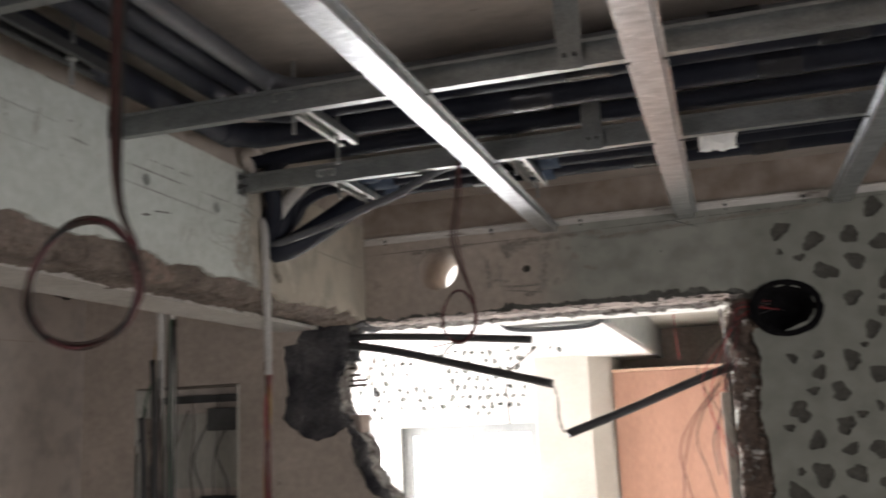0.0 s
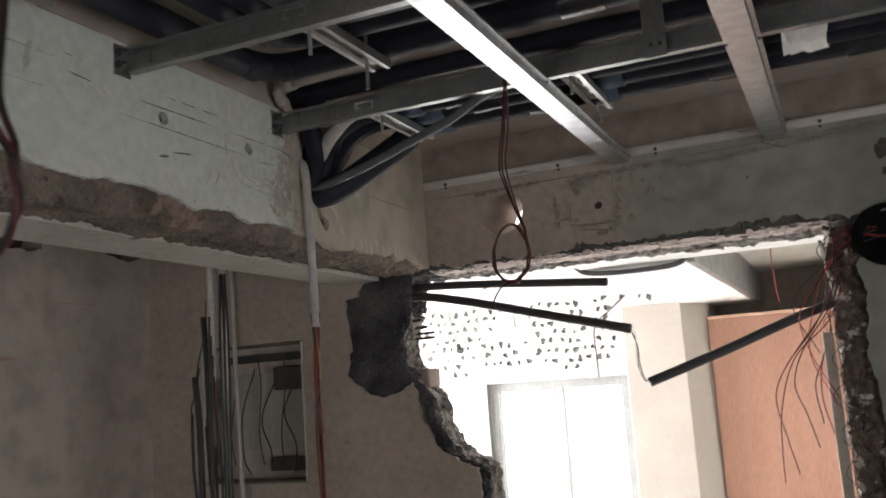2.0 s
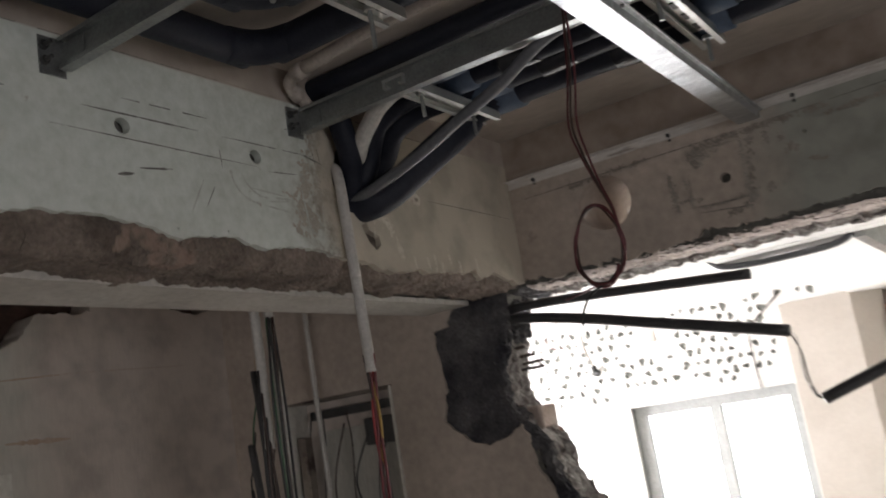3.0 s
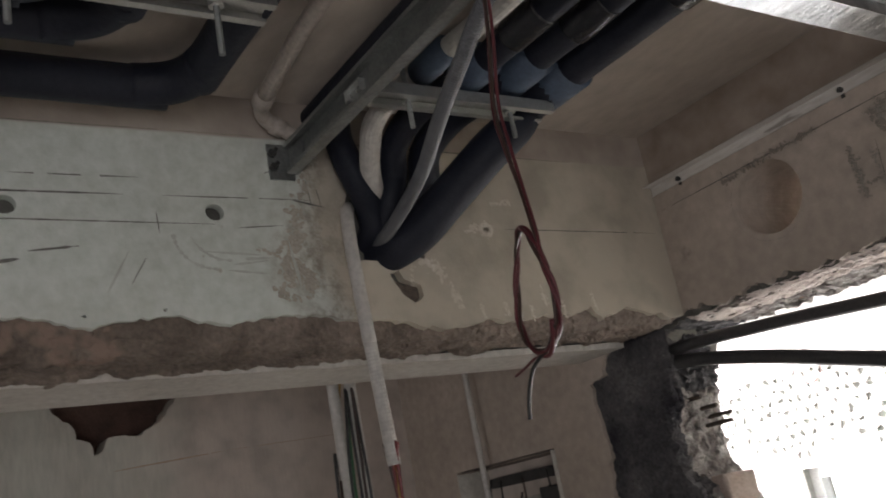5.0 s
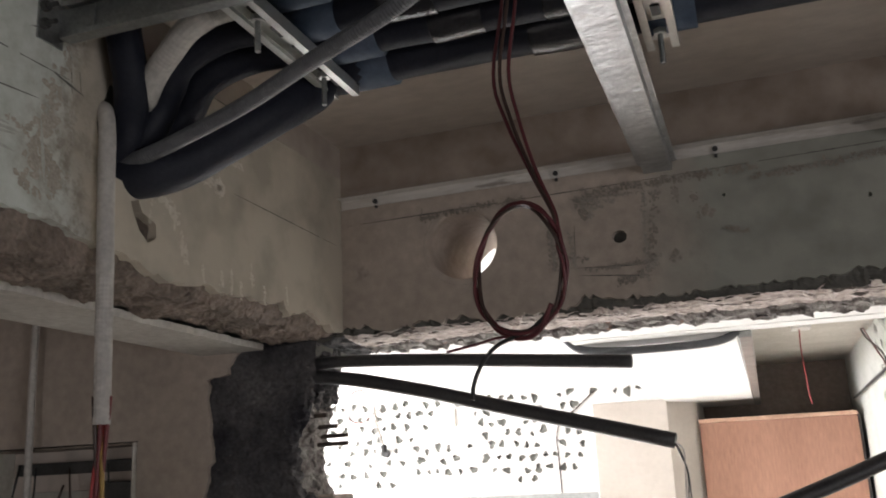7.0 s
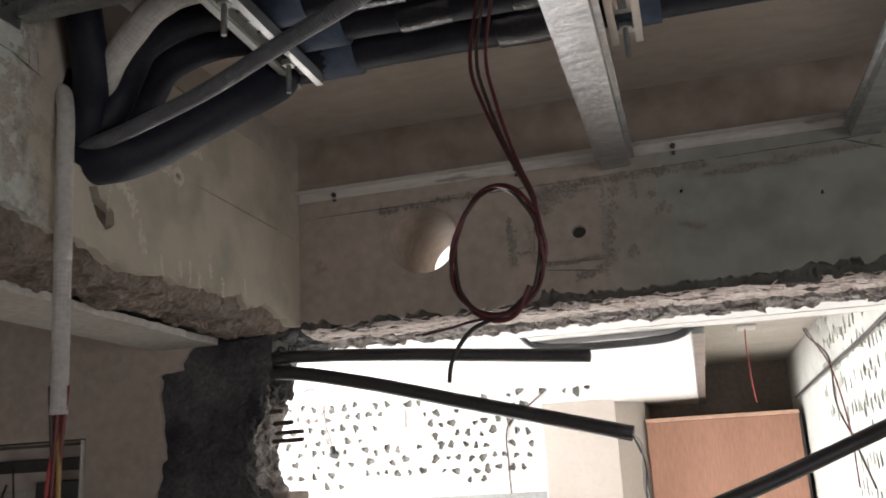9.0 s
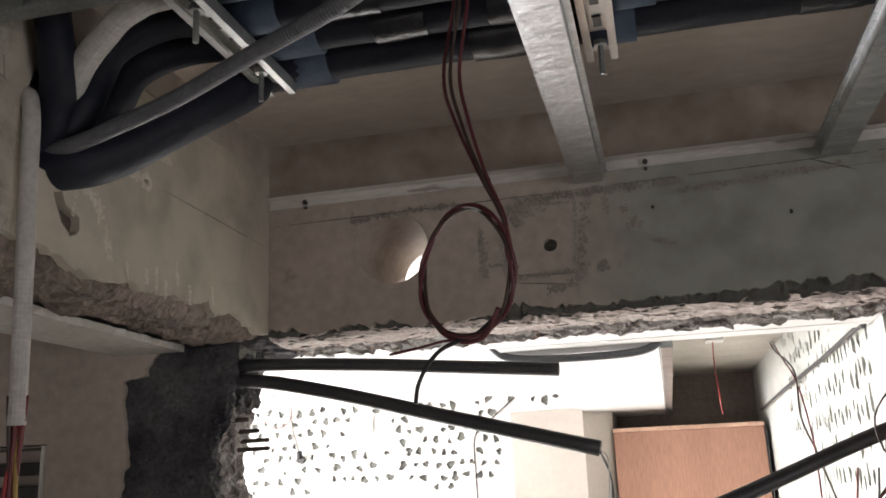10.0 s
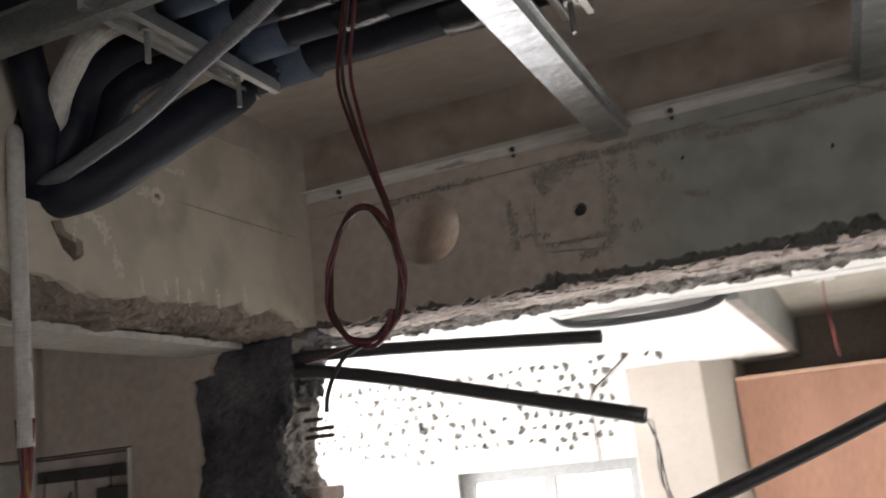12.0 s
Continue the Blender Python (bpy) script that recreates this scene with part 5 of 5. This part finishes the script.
# Dark strip at the right stands for the shaded gap beside the wall.
adopt(cab, part("body", box(-0.592, 0.002, 5.02, 5.42, 0.0, 2.146, 0.003), M_PEACH), part("front_panel", box(-0.590, 0.001, 5.0, 5.018, 0.0, 2.146, 0.002), M_PEACH),
      part("top_edge", box(-0.592, 0.003, 4.997, 5.42, 2.147, 2.163, 0.002), M_PEACH_EDGE), part("gap_shade", box(0.0042, 0.010, 5.0, 5.40, 0.0, 2.150, 0.001), M_BOLT))
rose = empty("ceiling_rose", (-0.17, 4.25, 2.405), "white ceiling plate with a red wire hanging down", "ceiling rose")
adopt(rose, part("plate", box(-0.225, -0.165, 4.20, 4.28, 2.394, 2.404, 0.003), M_WHITE),
      wire([(-0.20, 4.24, 2.395), (-0.203, 4.24, 2.33), (-0.199, 4.24, 2.25), (-0.197, 4.245, 2.20), (-0.192, 4.25, 2.158)], 0.0019, M_BRIGHTRED))
fh = empty("flexible_hose", (-0.55, 3.05, 2.22), "grey flexible hose sagging along the panel edge", "conduit")
adopt(fh, part("hose", tube([(-0.72, 3.02, 2.262), (-0.69, 3.03, 2.238), (-0.62, 3.03, 2.228), (-0.52, 3.03, 2.226), (-0.43, 3.03, 2.228), (-0.39, 3.03, 2.236), (-0.372, 3.03, 2.248)], 0.0085, 10, 8), M_GREYHOSE, smooth=True))
wh = empty("wall_hose", (0.01, 4.0, 2.2), "grey hose and wires fixed slanting across the hacked wall", "conduit")
adopt(wh, part("hose", tube([(0.008, 2.98, 2.243), (0.008, 3.06, 2.248), (0.01, 3.5, 2.24), (0.01, 4.2, 2.232), (0.008, 5.1, 2.215)], 0.0048, 10, 8), M_PIPE, smooth=True),
      wire([(0.008, 4.55, 2.44), (-0.004, 4.3, 2.36), (0.008, 4.0, 2.26), (-0.01, 3.85, 2.12), (0.0, 3.72, 2.02), (0.0, 3.5, 1.90)], 0.0028, M_BROWN), wire([(0.008, 4.5, 2.43), (0.0, 4.2, 2.33), (0.005, 3.95, 2.22), (0.0, 3.75, 2.05), (-0.02, 3.6, 1.90)], 0.0024, M_RED),
      wire([(0.0, 3.2, 1.98), (-0.03, 3.1, 1.90), (-0.04, 3.1, 1.80), (-0.02, 3.1, 1.70)], 0.0024, M_RED), wire([(0.0, 3.0, 1.98), (-0.02, 2.95, 1.92), (-0.05, 2.95, 1.84), (-0.04, 2.95, 1.74)], 0.002, M_BLACK))
sock = empty("socket_wire", (-1.91, FAR_Y, 2.1), "grey wire dangling to a round box on the hacked wall", "cable")
b = bmesh.new()
bmesh.ops.create_cone(b, cap_ends=True, segments=12, radius1=0.018, radius2=0.016, depth=0.02, matrix=pose(-1.912, FAR_Y - 0.011, 2.095, 90, 0, 0))
adopt(sock, part("round_box", b, M_BOLT), wire([(-1.96, FAR_Y - 0.01, 2.30), (-1.945, FAR_Y - 0.02, 2.22), (-1.925, FAR_Y - 0.015, 2.15), (-1.912, FAR_Y - 0.02, 2.10)], 0.004, M_SMEAR))
wc = empty("surface_wire", (-1.15, FAR_Y, 2.0), "thin grey wire run down the hacked wall", "cable")
adopt(wc, wire([(-0.98, FAR_Y - 0.006, 2.30), (-1.06, FAR_Y - 0.008, 2.235), (-1.145, FAR_Y - 0.006, 2.16), (-1.15, FAR_Y - 0.006, 2.02), (-1.147, FAR_Y - 0.006, 1.90)], 0.003, M_BROWN))

bw = empty("beam_wire", (-1.13, 0.6, 2.24), "thin pale wire end drooping under the beam", "cable")
adopt(bw, wire([(-1.10, 0.35, 2.245), (-1.13, 0.55, 2.236), (-1.128, 0.70, 2.234), (-1.122, 0.80, 2.226)], 0.0022, M_PALE))

tagged(part("socket_plate", box(-1.665, -1.585, FAR_Y - 0.007, FAR_Y - 0.001, 2.19, 2.265, 0.002), M_CREAM, None, "blank cream plate on the hacked white wall"), category="cover plate")
tagged(part("timber_batten", box(-0.014, 0.014, 2.865, 2.895, 0.0, 1.985, 0.002), M_FRAME, None, "pale dusty timber batten standing beside the broken jamb"), category="batten")
# white trunking on the side room wall
tagged(part("cable_trunking", box(XLEFT + 0.001, XLEFT + 0.026, 1.15, 1.605, 2.418, 2.442, 0.003), M_WHITE, None, "short white plastic trunking on the beige wall"), category="trunking")


# ---------------------------------------------------------------- marks on the plaster
def marks_on(name, segs, place, label, width=0.0016, material=None):
    """Pencil and chalk lines, each a hair proud of the plaster."""
    b = bmesh.new()
    o, u, v = (Vector(place(*c)) for c in ((0, 0), (1, 0), (0, 1)))
    out = (u - o).cross(v - o).normalized()
    for row, (a0, b0, a1, b1, k) in enumerate(segs):
        lift = out * 0.00003 * row
        p, q = Vector((a0, b0)), Vector((a1, b1))
        s = Vector((-(q - p).y, (q - p).x)).normalized() * width * k / 2
        n = max(5, int((q - p).length / 0.008))
        prev = None
        for i in range(n + 1):
            c = p.lerp(q, i / n)
            wv = (1 + 0.9 * noise.noise(Vector((c.x * 130, c.y * 130, k)))) * min(1.0, 0.25 + 3.0 * min(i, n - i) / n)
            pr = [b.verts.new(Vector(place(*(c + s * wv))) + lift), b.verts.new(Vector(place(*(c - s * wv))) + lift)]
            if prev and noise.noise(Vector((c.x * 25, c.y * 40, 2.2 * k))) > -0.36:
                b.faces.new((prev[0], prev[1], pr[1], pr[0]))
            prev = pr
    return b


def smudges(rows, place, seed, width=0.0016):
    """Rubbed-in dirt: many small uneven flecks along a stroke, a hair proud of the plaster."""
    b, g = bmesh.new(), random.Random(seed)
    o, u, v = (Vector(place(*c)) for c in ((0, 0), (1, 0), (0, 1)))
    out = (u - o).cross(v - o).normalized()
    count = 0
    for a0, b0, a1, b1, k in rows:
        p, q, w = Vector((a0, b0)), Vector((a1, b1)), width * k
        for i in range(int(8 + (q - p).length / w * 5)):
            c = p.lerp(q, g.random()) + Vector((g.gauss(0, w * 0.45), g.gauss(0, w * 0.45)))
            loop = blob(c.x, c.y, w * g.uniform(0.15, 0.55), g, 9, g.uniform(0.6, 1.6))
            count += 1
            b.faces.new([b.verts.new(Vector(place(*e)) + out * 0.000004 * count) for e in loop])
    return b


lm = marks_on("", [(0.2, 2.508, 1.10, 2.500, 0.7), (0.4, 2.485, 1.26, 2.487, 1.5), (1.52, 2.489, 1.68, 2.490, 1.2), (1.45, 2.464, 1.66, 2.465, 1.5), (1.71, 2.465, 1.93, 2.466, 1.0), (1.40, 2.428, 1.78, 2.425, 1.0), (1.81, 2.42, 1.88, 2.425, 0.9), (0.5, 2.43, 1.30, 2.43, 0.5),
                   (1.86, 2.505, 1.925, 2.53, 1.0), (1.925, 2.500, 1.930, 2.45, 0.9), (1.94, 2.49, 1.945, 2.455, 0.9), (1.90, 2.465, 1.95, 2.455, 1.4), (1.29, 2.47, 1.34, 2.466, 1.6), (1.28, 2.50, 1.32, 2.497, 1.1), (1.20, 2.455, 1.21, 2.50, 0.6),
                   (1.54, 2.385, 1.60, 2.392, 2.4), (1.50, 2.37, 1.53, 2.375, 2.4), (1.66, 2.34, 1.69, 2.39, 0.9), (1.70, 2.44, 1.702, 2.41, 1.0), (0.0, 2.551, 1.85, 2.564, 0.8), (1.9, 2.563, 2.46, 2.560, 1.0), (2.28, 2.426, 2.64, 2.424, 1.0)], lambda a, c: (XL + 0.0006, a, c), "")
part("pencil_marks", lm, M_MARK, beam, "dark pencil and chalk lines")
arc = [(1.72 + 0.055 * (1 - math.cos(a)), 2.41 - 0.05 * math.sin(a)) for a in (0.16 * k for k in range(11))]
lm = marks_on("", [(*p, *q, 3.2) for p, q in zip(arc, arc[1:])] + [(p[0] + 0.02, p[1] + 0.012, q[0] + 0.022, q[1] + 0.012, 2.2) for p, q in zip(arc[2:], arc[3:])]
              + [(1.76, 2.385, 1.84, 2.38, 2.2), (1.775, 2.372, 1.86, 2.376, 3.0), (1.80, 2.366, 1.85, 2.372, 2.4), (1.79, 2.358, 1.85, 2.352, 1.6), (1.885, 2.40, 1.895, 2.33, 3), (1.63, 2.33, 1.66, 2.385, 1.8), (1.20, 2.44, 1.215, 2.50, 7), (1.13, 2.49, 1.14, 2.46, 6)], lambda a, c: (XL + 0.0004, a, c), "")
part("putty_smears", lm, M_SMUDGE, beam, "grey putty smears")
fm = marks_on("", [(-1.05, 2.466, -0.5, 2.473, 1.3), (-0.5, 2.473, 0.6, 2.497, 1.2), (0.6, 2.497, 1.6, 2.52, 1.5), (-0.10, 2.482, -0.03, 2.455, 1.3), (-0.62, 2.332, -0.50, 2.325, 1.2), (-0.61, 2.318, -0.49, 2.305, 1.1), (-0.62, 2.33, -0.615, 2.41, 0.8),
                   (-0.90, 2.467, -0.898, 2.48, 1.0), (-0.30, 2.458, 0.3, 2.47, 0.5)], lambda a, c: (a, YF - 0.0006, c), "")
part("pencil_marks", fm, M_MARK, wall_front, "dark pencil and chalk lines")
fm = smudges([(-0.492, 2.46, -0.498, 2.29, 3), (-0.60, 2.452, -0.54, 2.443, 3), (-0.605, 2.44, -0.56, 2.436, 2.5), (-0.578, 2.438, -0.586, 2.42, 4), (-0.625, 2.40, -0.62, 2.33, 3), (-0.66, 2.40, -0.655, 2.34, 3), (-0.48, 2.335, -0.49, 2.315, 4), (-0.62, 2.456, -0.50, 2.452, 2)], lambda a, c: (a, YF - 0.0004, c), 301)
part("putty_smears", fm, M_SMEAR, wall_front, "grey putty smears")
rr_ring = marks_on("", [(hole_c[0] + 0.076 * math.cos(a), hole_c[1] + 0.076 * math.sin(a), hole_c[0] + 0.076 * math.cos(a + 0.22), hole_c[1] + 0.076 * math.sin(a + 0.22), 0.6) for a in (0.2 * k for k in range(6, 26))], lambda a, c: (a, YF - 0.0006, c), "")
part("scribed_ring", rr_ring, M_SMEAR, wall_front, "faint scribed ring round the cored hole")

bm_s = smudges([(1.888, 2.40, 1.880, 2.345, 13), (1.906, 2.45, 1.90, 2.40, 9), (1.873, 2.365, 1.90, 2.335, 10), (1.915, 2.36, 1.905, 2.31, 8), (1.86, 2.33, 1.885, 2.312, 7), (1.935, 2.43, 1.93, 2.38, 5), (1.84, 2.39, 1.87, 2.375, 3), (1.93, 2.52, 1.92, 2.47, 7)], lambda a, c: (XL + 0.0003, a, c), 303)
part("damp_smears", bm_s, M_DAMP, beam, "brown-grey damp smears where the plasters meet")
ring_pts = [(2.2425 + 0.012 * math.cos(0.5 * k), 2.425 + 0.009 * math.sin(0.5 * k)) for k in range(13)]
bm_s = smudges([(*p, *q, 3.0) for p, q in zip(ring_pts, ring_pts[1:])] + [(2.10, 2.372, 2.125, 2.362, 6), (2.12, 2.362, 2.142, 2.355, 7), (2.13, 2.350, 2.14, 2.34, 4), (2.20, 2.424, 2.225, 2.428, 5), (2.148, 2.335, 2.158, 2.295, 3.5), (2.16, 2.32, 2.165, 2.29, 2.5),
                     (2.25, 2.30, 2.252, 2.275, 3), (2.275, 2.305, 2.278, 2.27, 2.5), (2.33, 2.325, 2.335, 2.29, 3), (2.30, 2.29, 2.303, 2.268, 3), (2.37, 2.30, 2.372, 2.27, 2.4), (2.085, 2.375, 2.078, 2.33, 2), (2.20, 2.295, 2.203, 2.275, 2.6), (2.44, 2.31, 2.445, 2.28, 2.4), (2.26, 2.47, 2.30, 2.475, 3), (2.21, 2.49, 2.24, 2.487, 2)], lambda a, c: (XL + 0.0005, a, c), 304)
part("putty_splashes", bm_s, M_SPLASH, beam, "white putty splashes")
fm = smudges([(-0.467, 2.471, -0.494, 2.314, 6), (-0.60, 2.445, -0.588, 2.418, 9), (-0.61, 2.45, -0.575, 2.447, 5), (-0.439, 2.450, -0.437, 2.430, 5), (-0.410, 2.440, -0.407, 2.424, 5), (-0.398, 2.410, -0.382, 2.395, 7), (-0.66, 2.42, -0.655, 2.33, 5), (-0.645, 2.35, -0.60, 2.345, 4), (-0.60, 2.325, -0.50, 2.33, 3), (-0.45, 2.34, -0.452, 2.325, 6), (-0.55, 2.30, -0.50, 2.308, 5),
                   (-0.32, 2.45, -0.05, 2.468, 4), (-0.60, 2.462, -0.30, 2.470, 5), (0.0, 2.47, 0.3, 2.485, 4), (-0.90, 2.46, -0.70, 2.47, 4), (-0.36, 2.37, -0.33, 2.36, 4)], lambda a, c: (a, YF - 0.0003, c), 302)
part("putty_smears", fm, M_SMEAR_DARK, wall_front, "grey-brown putty smears")
fm = marks_on("", [(1.86, 2.225, 2.14, 2.242, 2), (1.94, 2.079, 2.116, 2.077, 7), (2.14, 2.242, 2.5, 2.25, 1.0)], lambda a, c: (XLEFT + 0.0005, a, c), "")
part("scrape_marks", fm, M_RUST_SMEAR, wall_left, "brown scrape marks")
